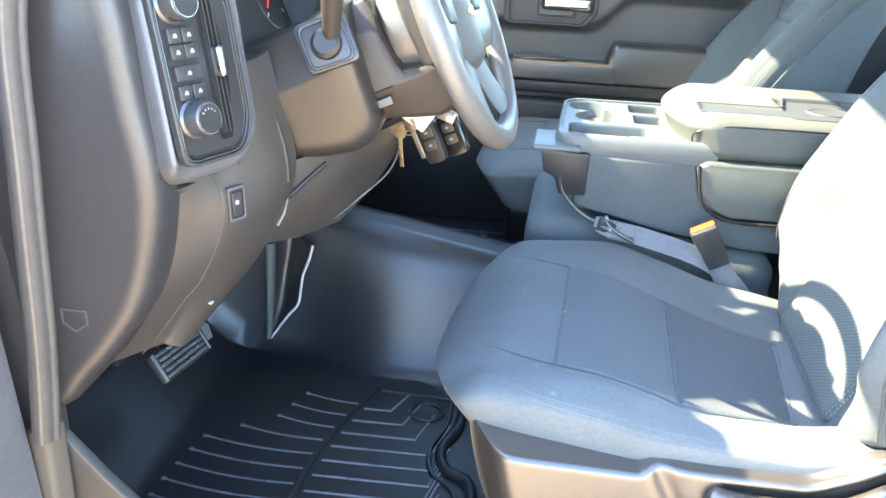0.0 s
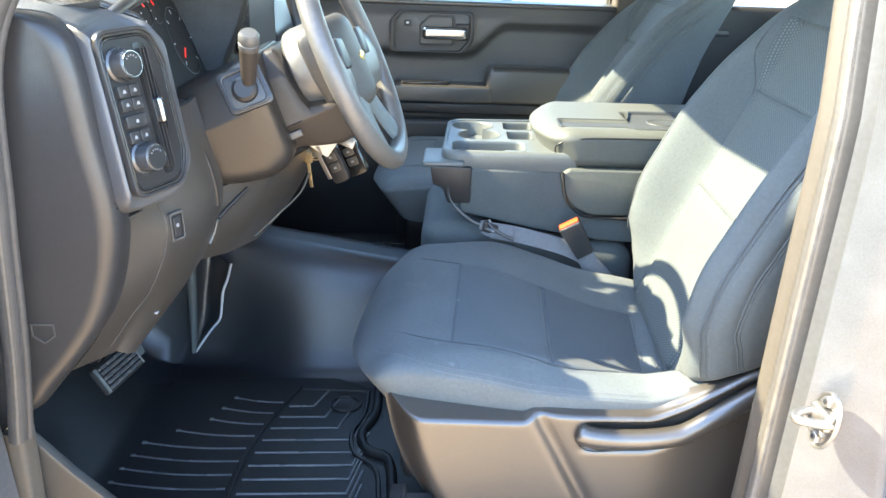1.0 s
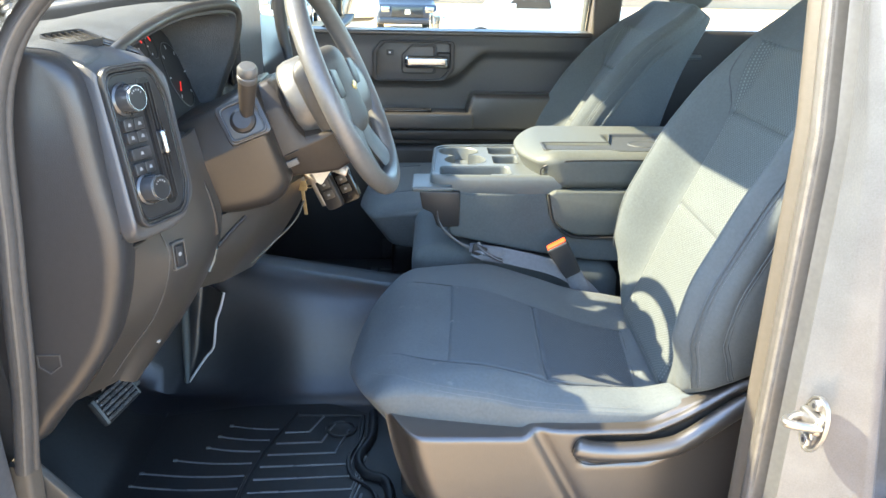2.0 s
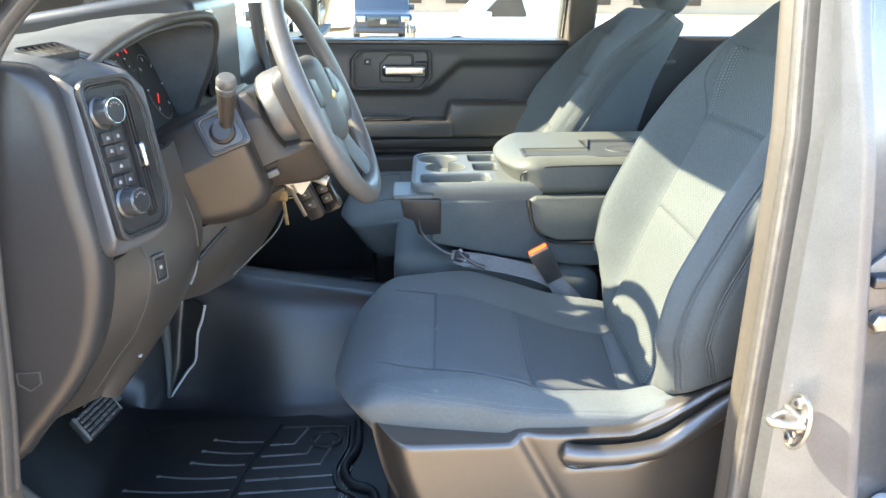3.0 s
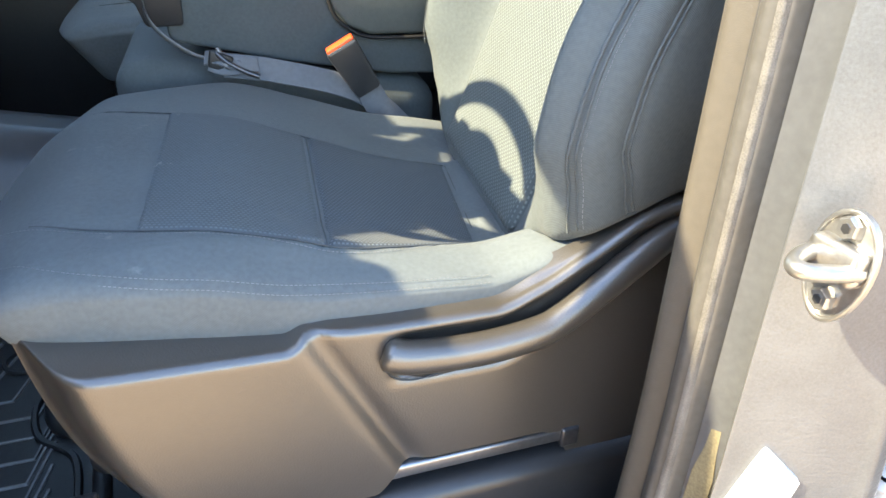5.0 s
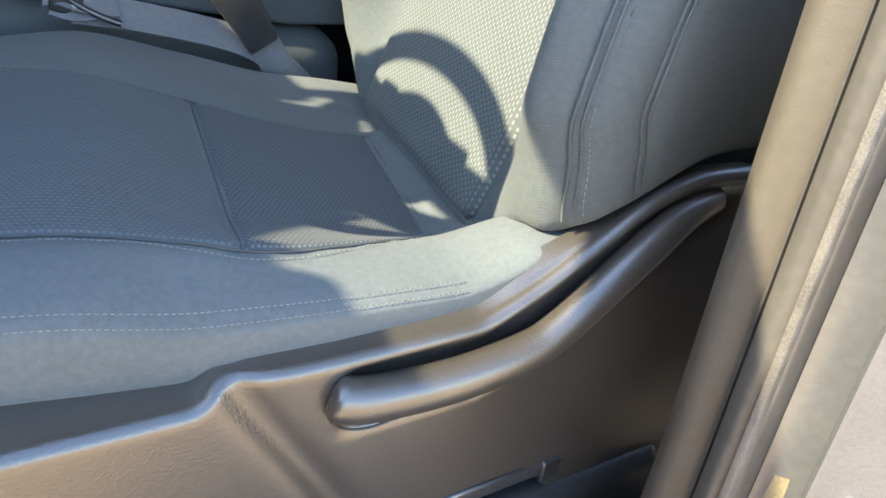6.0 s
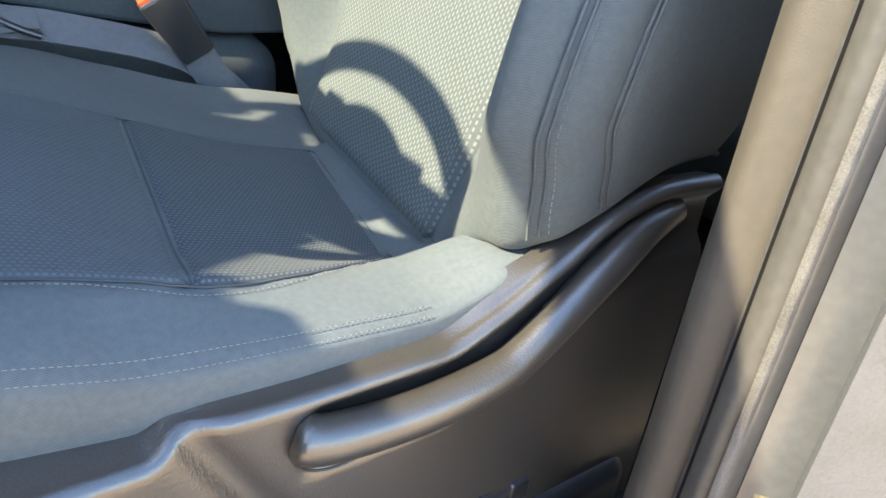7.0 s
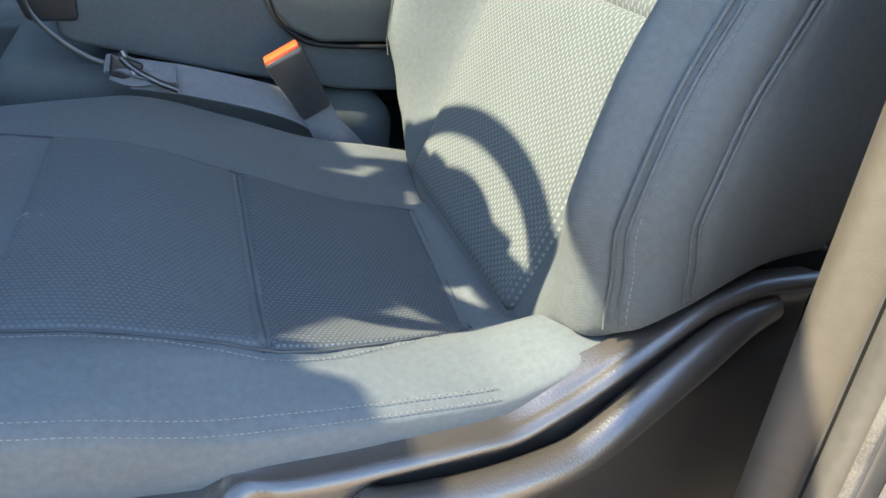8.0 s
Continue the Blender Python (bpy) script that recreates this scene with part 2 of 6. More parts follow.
def cloth(name, colour, thread=None, scale=(120.0, 190.0), weave=700.0, dust=0.0):
    """Woven seat cloth; thread: the colour of small light stitches in rows, laid by the part's UV in metres; dust: pale smudges."""
    m = surface(name, colour, rough=0.85, var=0.10, var_scale=9.0, relief=0.02, relief_scale=30.0, spec=0.25, rough_var=0.05)
    t, nodes = m.node_tree, m.node_tree.nodes
    b = nodes["Principled BSDF"]
    b.inputs["Sheen Weight"].default_value = 0.06
    b.inputs["Sheen Roughness"].default_value = 0.45
    base = b.inputs["Base Color"].links[0].from_socket
    tc = nodes.new("ShaderNodeTexCoord")
    bp = nodes.new("ShaderNodeBump")
    bp.inputs["Distance"].default_value = 0.0008
    if b.inputs["Normal"].links:
        t.links.new(b.inputs["Normal"].links[0].from_socket, bp.inputs["Normal"])
    if thread:
        mp = nodes.new("ShaderNodeMapping")
        mp.inputs["Scale"].default_value = (scale[0], scale[1], 1)
        br = nodes.new("ShaderNodeTexBrick")
        br.inputs["Scale"].default_value = 1.0
        br.inputs["Mortar Size"].default_value = 0.48
        br.inputs["Mortar Smooth"].default_value = 0.55
        br.inputs["Brick Width"].default_value, br.inputs["Row Height"].default_value = 1.5, 1.0
        t.links.new(tc.outputs["UV"], mp.inputs["Vector"])
        t.links.new(mp.outputs[0], br.inputs["Vector"])
        mix = nodes.new("ShaderNodeMix")
        mix.data_type = "RGBA"
        mix.inputs["B"].default_value = (*thread, 1)
        inv = nodes.new("ShaderNodeMath")
        inv.operation = "SUBTRACT"
        inv.inputs[0].default_value = 1.0
        t.links.new(br.outputs["Fac"], inv.inputs[1])
        t.links.new(inv.outputs[0], mix.inputs["Factor"])
        t.links.new(base, mix.inputs["A"])
        base = mix.outputs["Result"]
        bp.inputs["Strength"].default_value = 0.45
        t.links.new(inv.outputs[0], bp.inputs["Height"])
    else:
        wv = nodes.new("ShaderNodeTexWave")
        wv.bands_direction = "DIAGONAL"
        wv.inputs["Scale"].default_value = weave
        wv.inputs["Distortion"].default_value, wv.inputs["Detail Scale"].default_value = 0.7, 0.6
        t.links.new(tc.outputs["Object"], wv.inputs["Vector"])
        bp.inputs["Strength"].default_value = 0.20
        t.links.new(wv.outputs["Fac"], bp.inputs["Height"])
        shade = nodes.new("ShaderNodeMapRange")
        shade.inputs[3].default_value, shade.inputs[4].default_value = 0.93, 1.05
        tint = nodes.new("ShaderNodeVectorMath")
        tint.operation = "SCALE"
        t.links.new(wv.outputs["Fac"], shade.inputs[0])
        t.links.new(base, tint.inputs[0])
        t.links.new(shade.outputs[0], tint.inputs["Scale"])
        base = tint.outputs[0]
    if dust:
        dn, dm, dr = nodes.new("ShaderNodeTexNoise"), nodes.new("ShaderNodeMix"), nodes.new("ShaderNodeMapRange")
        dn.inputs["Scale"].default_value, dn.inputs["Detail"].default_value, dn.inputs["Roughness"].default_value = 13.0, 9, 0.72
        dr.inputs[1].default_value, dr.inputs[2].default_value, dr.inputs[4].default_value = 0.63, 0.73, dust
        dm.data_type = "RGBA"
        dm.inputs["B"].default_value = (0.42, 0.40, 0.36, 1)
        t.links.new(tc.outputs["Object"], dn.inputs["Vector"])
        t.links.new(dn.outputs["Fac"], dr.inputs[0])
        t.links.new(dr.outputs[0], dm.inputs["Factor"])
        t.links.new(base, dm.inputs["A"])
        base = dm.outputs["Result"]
    t.links.new(base, b.inputs["Base Color"])
    t.links.new(bp.outputs[0], b.inputs["Normal"])
    return m


def glow(name, colour, strength):
    m = surface(name, colour, rough=0.4)
    b = m.node_tree.nodes["Principled BSDF"]
    b.inputs["Emission Color"].default_value = (*colour, 1)
    b.inputs["Emission Strength"].default_value = strength
    return m


def glass(name, tint=(0.9, 0.95, 0.93)):
    m = bpy.data.materials.new(name)
    m.use_nodes = True
    t, nodes = m.node_tree, m.node_tree.nodes
    nodes.remove(nodes["Principled BSDF"])
    mix, tr, gl, fr = (nodes.new("ShaderNode" + k) for k in ("MixShader", "BsdfTransparent", "BsdfGlossy", "Fresnel"))
    tr.inputs["Color"].default_value = (*tint, 1)
    gl.inputs["Roughness"].default_value = 0.02
    fr.inputs["IOR"].default_value = 1.45
    t.links.new(fr.outputs[0], mix.inputs[0])
    t.links.new(tr.outputs[0], mix.inputs[1])
    t.links.new(gl.outputs[0], mix.inputs[2])
    t.links.new(mix.outputs[0], nodes["Material Output"].inputs["Surface"])
    return m


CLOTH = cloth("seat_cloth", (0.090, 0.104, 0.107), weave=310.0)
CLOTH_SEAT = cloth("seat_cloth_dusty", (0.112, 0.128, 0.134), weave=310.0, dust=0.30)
LID_TRAY = surface("armrest_tray_plastic", (0.046, 0.051, 0.052), rough=0.62, var=0.10, grain=0.3, grain_scale=600.0)
LID_VINYL = surface("armrest_vinyl", (0.088, 0.096, 0.086), rough=0.55, var=0.08, grain=0.4, grain_scale=600.0)
KNOB = surface("dark_satin_knob", (0.045, 0.047, 0.05), rough=0.24, spec=0.9, var=0.06)
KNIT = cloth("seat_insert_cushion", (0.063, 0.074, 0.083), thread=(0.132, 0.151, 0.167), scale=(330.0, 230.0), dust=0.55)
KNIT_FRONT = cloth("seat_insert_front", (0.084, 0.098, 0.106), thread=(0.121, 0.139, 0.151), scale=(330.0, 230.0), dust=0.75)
KNIT_BACK = cloth("seat_insert_back", (0.078, 0.090, 0.092), thread=(0.165, 0.186, 0.180), scale=(225.0, 190.0))
SEAM = surface("seam_shadow_thread", (0.065, 0.073, 0.079), rough=0.85, var=0.1)
THREAD = surface("stitch_thread", (0.19, 0.20, 0.21), rough=0.7, var=0.15)
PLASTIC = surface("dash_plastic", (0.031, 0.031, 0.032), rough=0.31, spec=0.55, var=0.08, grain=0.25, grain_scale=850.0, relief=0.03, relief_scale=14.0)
COWL = surface("column_cowl_plastic", (0.028, 0.025, 0.022), rough=0.33, spec=0.55, var=0.08, grain=0.25, grain_scale=750.0)
BEZEL = surface("control_bezel_plastic", (0.070, 0.072, 0.077), rough=0.42, spec=0.8, var=0.06, grain=0.25, grain_scale=800.0)
PLASTIC_SOFT = surface("dash_soft_plastic", (0.040, 0.037, 0.033), rough=0.34, spec=0.9, var=0.07, grain=0.3, grain_scale=700.0)
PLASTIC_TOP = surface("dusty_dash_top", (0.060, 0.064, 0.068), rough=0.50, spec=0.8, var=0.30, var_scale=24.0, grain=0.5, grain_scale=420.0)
PLASTIC_DOOR = surface("door_panel_plastic", (0.068, 0.068, 0.066), rough=0.42, spec=0.7, var=0.07, grain=0.3, grain_scale=700.0)
PLASTIC_BLACK = surface("black_plastic", (0.018, 0.018, 0.019), rough=0.42, var=0.10)
PLASTIC_GLOSS = surface("gloss_black_plastic", (0.012, 0.012, 0.013), rough=0.16, var=0.10)
SKIRT = surface("seat_skirt_plastic", (0.046, 0.041, 0.035), rough=0.31, spec=0.9, var=0.06, grain=0.22, grain_scale=520.0)
SKIRT.node_tree.nodes["Principled BSDF"].inputs["IOR"].default_value = 1.62
TRIM = surface("pillar_trim_plastic", (0.076, 0.067, 0.055), rough=0.55, var=0.07, grain=0.22, grain_scale=900.0)
RUBBER = surface("seal_rubber", (0.05, 0.048, 0.046), rough=0.55, var=0.15, relief=0.05, relief_scale=90.0)
SEAL = surface("grey_seal_rubber", (0.070, 0.066, 0.060), rough=0.50, var=0.14, relief=0.05, relief_scale=90.0)
WORN = surface("worn_rubber_lip", (0.105, 0.099, 0.090), rough=0.6, var=0.35, var_scale=40.0, relief=0.2, relief_scale=240.0)
RUBBER_PALE = surface("worn_seal_rubber", (0.095, 0.087, 0.076), rough=0.45, var=0.14, relief=0.05, relief_scale=90.0)
PAINT = surface("grey_metallic_paint", (0.112, 0.119, 0.130), rough=0.34, metal=0.25, var=0.12, var_scale=22.0, relief=0.14, relief_scale=260.0, coat=0.2)
PAINT_JAMB = surface("grey_jamb_paint", (0.125, 0.130, 0.138), rough=0.33, metal=0.45, var=0.10, relief=0.03, relief_scale=100.0, coat=0.3)
MAT_RUBBER = surface("floor_mat_rubber", (0.018, 0.019, 0.020), rough=0.46, spec=0.4, var=0.16, var_scale=5.0, grain=0.25, grain_scale=400.0)
VINYL = surface("floor_vinyl", (0.013, 0.0145, 0.018), rough=0.38, spec=0.75, var=0.18, var_scale=4.0, relief=0.10, relief_scale=22.0, grain=0.2, grain_scale=500.0)
CARPET = surface("black_carpet", (0.006, 0.006, 0.006), rough=0.95, spec=0.1, var=0.3, var_scale=20.0, relief=0.3, relief_scale=300.0)
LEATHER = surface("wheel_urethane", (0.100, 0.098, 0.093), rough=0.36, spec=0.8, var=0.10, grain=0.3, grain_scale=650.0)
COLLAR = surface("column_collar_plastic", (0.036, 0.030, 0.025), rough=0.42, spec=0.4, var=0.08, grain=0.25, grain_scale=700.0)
HUB = surface("wheel_hub_plastic", (0.060, 0.059, 0.056), rough=0.48, var=0.08, grain=0.3, grain_scale=700.0)
SILVER = surface("brushed_silver_trim", (0.62, 0.63, 0.64), rough=0.24, metal=1.0, var=0.06)
CHROME = surface("chrome", (0.36, 0.37, 0.39), rough=0.20, metal=1.0, var=0.04)
RAIL = surface("satin_slide_rail", (0.26, 0.27, 0.29), rough=0.30, metal=0.9, var=0.12)
STEEL = surface("zinc_steel", (0.40, 0.39, 0.37), rough=0.36, metal=0.9, var=0.15, relief=0.1, relief_scale=150.0)
DARKSTEEL = surface("dark_steel", (0.10, 0.10, 0.105), rough=0.35, metal=0.8, var=0.2)
BELT = surface("belt_webbing", (0.15, 0.16, 0.175), rough=0.7, var=0.10, grain=0.5, grain_scale=900.0)
RED = surface("red_button_plastic", (0.85, 0.09, 0.02), rough=0.35, var=0.08)
BRASS = surface("worn_brass_key", (0.50, 0.40, 0.24), rough=0.35, metal=0.9, var=0.2)
TAG = surface("cream_key_tag", (0.72, 0.69, 0.60), rough=0.6, var=0.06)
ICON = surface("dim_grey_print", (0.26, 0.27, 0.28), rough=0.5, var=0.05)
MARK = surface("pale_print", (0.62, 0.63, 0.64), rough=0.5, var=0.05)
HEADLINER = surface("headliner_cloth", (0.42, 0.41, 0.39), rough=0.95, var=0.05)
# lighter than the mat: the thin highlights on raised rubber are in the colour
RIB_RUBBER = surface("highlight_mat_rib", (0.11, 0.112, 0.115), rough=0.28, var=0.2)
WAX = surface("yellow_cavity_wax", (0.165, 0.142, 0.085), rough=0.45, var=0.3, var_scale=18.0)
GLASS = glass("window_glass")
MIRROR = surface("mirror_glass", (0.9, 0.9, 0.9), rough=0.02, metal=1.0, var=0.0, rough_var=0.0)
GOLD = surface("gold_emblem", (0.55, 0.42, 0.16), rough=0.3, metal=0.9, var=0.1)
NEEDLE = glow("red_needle", (0.75, 0.03, 0.02), 0.12)
CONCRETE = surface("dusty_tan_ground", (0.64, 0.43, 0.24), rough=0.9, var=0.18, var_scale=0.7, relief=0.3, relief_scale=30.0)
WHITE_PAINT = surface("white_car_paint", (0.42, 0.43, 0.44), rough=0.25, var=0.02, coat=0.6)
DARK_PAINT = surface("slate_truck_paint", (0.020, 0.028, 0.045), rough=0.35, var=0.05, coat=0.15)
TYRE = surface("tyre_rubber", (0.02, 0.02, 0.02), rough=0.8, var=0.2)
DARK_GLASS = surface("tinted_glass", (0.02, 0.025, 0.03), rough=0.06, var=0.1)
BLUE_WALL = surface("blue_fascia_paint", (0.04, 0.22, 0.62), rough=0.4, var=0.05)
BEIGE_WALL = surface("beige_plaster", (0.30, 0.26, 0.21), rough=0.9, var=0.08, var_scale=0.8)


# ---- ground and surroundings ----
GROUND_Z = -0.72
bm = bmesh.new()
bmesh.ops.create_grid(bm, x_segments=24, y_segments=24, size=900)
bm.transform(Matrix.Translation((0, 0, GROUND_Z)))
solid("ground", finish(bm), CONCRETE, "pale sunlit concrete of a parking lot", "ground", kind="structure")


# ---- cab shell ----
def floor_height(x, y):
    crest = 0.15 + (0.133 - 0.18 * max(x, -0.35)) * (1 - sstep(0.20, 0.40, x))
    hump = crest * (1 - sstep(0.045, lerp(0.210, 0.135, sstep(-0.08, -0.33, x)), abs(y)))
    toe = max(0.0, -0.47 - x)
    return max(hump + 0.05 * sstep(-0.35, -0.62, x) * (hump > 0), 0) + toe * 0.85


def cab_floor():
    fn = lambda u, v: (lerp(-0.82, 1.75, u), lerp(-0.90, 0.90, v), floor_height(lerp(-0.82, 1.75, u), lerp(-0.90, 0.90, v)))
    solid("floor", sheet(70, 80, fn, 0.03), VINYL, "dark slate vinyl cab floor with a raised centre tunnel", "floor", kind="structure")


cab_floor()
solid("wall_firewall", box(-0.86, -0.82, -0.92, 0.92, -0.05, 0.95, 0.01), CARPET, "black padded firewall behind the footwells", "wall", kind="structure")
solid("wall_back", box(1.75, 1.79, -0.92, 0.92, -0.05, 0.92, 0.01), HEADLINER, "grey trimmed back wall of the cab", "wall", kind="structure")
solid("wall_far_kick_panel", box(-0.86, -0.40, 0.86, 0.94, -0.06, 0.95, 0.01), PLASTIC_BLACK, "black plastic kick panel of the far footwell", "wall", kind="structure")
solid("wall_kick_panel", prism([(-0.84, 0.0), (-0.425, 0.0), (-0.415, 0.40), (-0.46, 0.93), (-0.84, 0.93)], -0.915, -0.875, XZ, 0.006), TYRE,
      "black plastic kick panel beside the driver's footwell", "wall", kind="structure")


def roof_skin(u, v):
    x, y = lerp(0.035, 1.80, u), lerp(-0.84, 0.76, v)
    return x, y, 1.335 + 0.05 * (1 - (y / 0.80) ** 2) - 0.05 * sstep(0.9, 1.8, x)


solid("ceiling", sheet(14, 12, roof_skin, 0.04), HEADLINER, "pale grey cloth headliner", "ceiling", kind="structure")


def windshield(u, v):
    z = lerp(0.90, 1.335, v)
    half = lerp(0.92, 0.78, v)
    y = lerp(-half - 0.1, half, u)
    return lerp(-0.56, 0.06, v) - 0.12 * (1 - (y / half) ** 2), y, z


ob = solid("window_windshield", sheet(16, 8, windshield, 0.005), GLASS, "clear raked windshield", "windshield", kind="structure")
ob.visible_shadow = False


def a_pillar(side, out):
    path = spline([(-0.62, side * 0.99, 0.87), (-0.31, side * (0.925 - 0.5 * out), 1.075), (-0.117, side * (0.865 + out), 1.205), (0.06, side * (0.80 + out), 1.325), (0.30, side * (0.765 + out), 1.365)], 6)
    solid("trim_a_pillar", tube(path, 0.085, 14, flat=(1.0, 0.42)), TRIM, "grey plastic windshield pillar trim", "trim", kind="structure")
    path = [(0.06, side * (0.80 + out), 1.328), (0.7, side * 0.79, 1.36), (1.75, side * 0.76, 1.32)]
    solid("trim_roof_rail", tube(spline(path, 6), 0.06, 10), TRIM, "grey plastic roof rail trim", "trim", kind="structure")


a_pillar(-1, -0.055), a_pillar(1, 0.0)
solid("trim_header", tube(spline([(0.035, -0.90, 1.325), (-0.015, 0, 1.385), (0.035, 0.78, 1.335)], 8), 0.03, 10), TRIM, "grey header trim above the windshield", "trim",
      kind="structure")


def pillar_lean(z):
    return 0.16 * max(0.0, z - 0.85) + 0.35 * max(0.0, z - 1.05)


def pillar_strip(name, section, material, label, z0=-0.06, z1=1.32, spread=0.0):
    """A strip of the door pillar: a section in x and y carried up along the pillar; spread: how far its outer edge runs back toward the sill."""
    rows = []
    for k in range(25):
        z = lerp(z0, z1, k / 24)
        rows.append([(x - 0.012 * sstep(0.3, 0.0, z) + spread * max(0.0, 1.02 - z) * min(1.0, max(0.0, (-1.05 - y) / 0.05)), y + pillar_lean(z), z) for x, y in section])
    return solid(name, loft(rows), material, label, "trim", kind="structure")


pillar_strip("trim_b_pillar", rpoly([(0.655, -0.990), (0.638, -0.962), (0.652, -0.944), (0.84, -0.905), (0.84, -0.985)], [0.01, 0.014, 0.014, 0.004, 0.004], 4), TRIM,
             "grainy grey-beige plastic trim on the door pillar")
pillar_strip("trim_door_seal", rpoly([(0.668, -1.018), (0.645, -1.016), (0.636, -1.002), (0.641, -0.990), (0.668, -0.988)], 0.007, 4), SEAL,
             "dark grey rubber door seal down the pillar")
pillar_strip("trim_seal_lip", rpoly([(0.650, -1.0155), (0.640, -1.0145), (0.637, -1.0095), (0.650, -1.0085)], 0.002, 2), WORN, "worn pale lip of the rubber door seal")
pillar_strip("trim_seal_groove", [(0.6505, -0.9875), (0.6455, -0.9868), (0.6455, -0.9848), (0.6505, -0.9850)], RUBBER, "thin dark groove beside the door seal")
pillar_strip("wall_pillar_channel", [(0.672, -1.010), (0.660, -1.018), (0.670, -1.042), (0.666, -1.052), (0.700, -1.056), (0.74, -1.0)], PAINT_JAMB,
             "grey painted channel of the door frame")
pillar_strip("wall_b_pillar", rpoly([(0.664, -1.046), (0.655, -1.052), (0.640, -1.085), (0.645, -1.106), (0.662, -1.106), (0.70, -1.06)],
                                    [0.003, 0.005, 0.015, 0.010, 0.006, 0.0], 4), PAINT, "grey metallic painted door pillar", spread=0.155)
pillar_strip("wall_rear_jamb", [(0.69, -1.04), (0.655, -1.100), (0.668, -1.088), (0.69, -1.078), (0.90, -1.070), (0.90, -1.0), (0.72, -1.0)], PAINT_JAMB,
             "dark grey recess behind the door pillar", spread=0.15)
wax = []
for k in range(14):
    z = lerp(-0.05, 0.335, k / 13)
    w = 1.25 - 0.35 * sstep(0.05, 0.20, z) - 0.75 * sstep(0.22, 0.335, z) + 0.05 * math.sin(9 * k)
    wax.append([(lerp(0.6665, x, w) - 0.012 * sstep(0.3, 0.0, z), lerp(-1.030, y, w) + pillar_lean(z), z) for x, y in ((0.6655, -1.0155), (0.6585, -1.0205), (0.6675, -1.0425), (0.676, -1.0400))])
solid("trim_cavity_wax", loft(wax), WAX, "dried yellow wax smeared down the pillar channel", "trim", kind="structure")
solid("trim_pillar_label", prism(rpoly([(-0.008, 0.046), (0.026, 0.014), (0.006, -0.10), (-0.050, -0.10)], 0.003, 2), -0.004, 0.0035, basis((0.690, -1.0705, 0.262), (0.88, -0.47, 0), (0, 0, 1))), MARK,
      "white printed label on the door pillar", "label", kind="structure")


def rear_door_skin(u, v):
    x, z = lerp(0.86, 1.78, u), lerp(-0.12, 0.86, v)
    return x, -1.13 - 0.03 * math.sin(math.pi * v) + 0.06 * sstep(0.7, 1.0, v), z


solid("wall_rear_door", sheet(10, 12, lambda u, v: rear_door_skin(1 - u, v), 0.06), PAINT, "grey metallic closed rear door", "door", kind="structure")
solid("wall_rear_door_trim", box(0.86, 1.75, -0.98, -0.93, 0.0, 0.86, 0.02), PLASTIC, "dark trim of the rear door", "door", kind="structure")

# sill under the door opening
sweep = rpoly([(-0.47, 0.36), (-0.41, 0.33), (-0.36, 0.265), (-0.28, 0.175), (-0.15, 0.085), (0.05, 0.03), (0.66, 0.02), (0.66, -0.06), (-0.47, -0.06)], [0, 0.02, 0.1, 0.2, 0.2, 0.2, 0, 0, 0], 4)
solid("trim_sill_sweep", prism(sweep, -0.905, -0.885, XZ, 0.006), PLASTIC_SOFT, "grey plastic sill trim sweeping up to the front pillar", "trim", kind="structure")
solid("trim_sill_plate", box(-0.46, 0.66, -1.02, -0.885, -0.055, 0.012, 0.012, 3, n=(8, 2, 1)), PLASTIC, "dark plastic door sill plate", "sill", kind="structure")
solid("wall_rocker", box(-0.60, 1.78, -1.11, -1.00, -0.20, -0.03, 0.02, 3), PAINT_JAMB, "grey painted rocker below the door opening", "sill", kind="structure")


def seal_ring():
    path = spline([(-0.405, -0.945, 0.36), (-0.388, -0.945, 0.50), (-0.372, -0.945, 0.70), (-0.352, -0.94, 0.90), (-0.28, -0.915, 1.02), (-0.14, -0.87, 1.13), (0.07, -0.79, 1.25)], 8)
    solid("trim_front_seal_bead", tube([p + Vector((0.004, -0.012, 0)) for p in path], 0.0032, 8), RUBBER_PALE, "worn pale bead of the door seal", "trim", kind="structure")
    solid("trim_front_seal", tube(path, 0.013, 10, flat=(1.2, 1.0)), RUBBER, "dark grey rubber door seal beside the dashboard", "trim", kind="structure")
    solid("trim_front_seal_lip", tube([p + Vector((0.0125, 0.004, 0)) for p in path], 0.006, 8), RUBBER, "dark lip of the rubber door seal", "trim", kind="structure")
    solid("wall_hinge_pillar", loft([[(x - 0.04 * (z - 0.4), y, z) for x, y in ((-0.425, -0.95), (-0.435, -1.0), (-0.46, -1.08), (-0.60, -1.10), (-0.60, -0.93))]
                                     for z in (-0.06, 0.2, 0.4, 0.6, 0.8, 0.95)]), PAINT_JAMB, "grey painted front door pillar", "wall", kind="structure")
    solid("trim_pillar_foot", loft([[(x + 0.02 * math.sin(2 * z), y, z) for x, y in rpoly([(-0.44, -0.905), (-0.408, -0.912), (-0.415, -0.945), (-0.445, -0.945)], 0.010, 3)]
                                    for z in (-0.03, 0.1, 0.2, 0.3, 0.365)]), TRIM, "beige-grey plastic trim at the foot of the front pillar", "trim", kind="structure")


seal_ring()


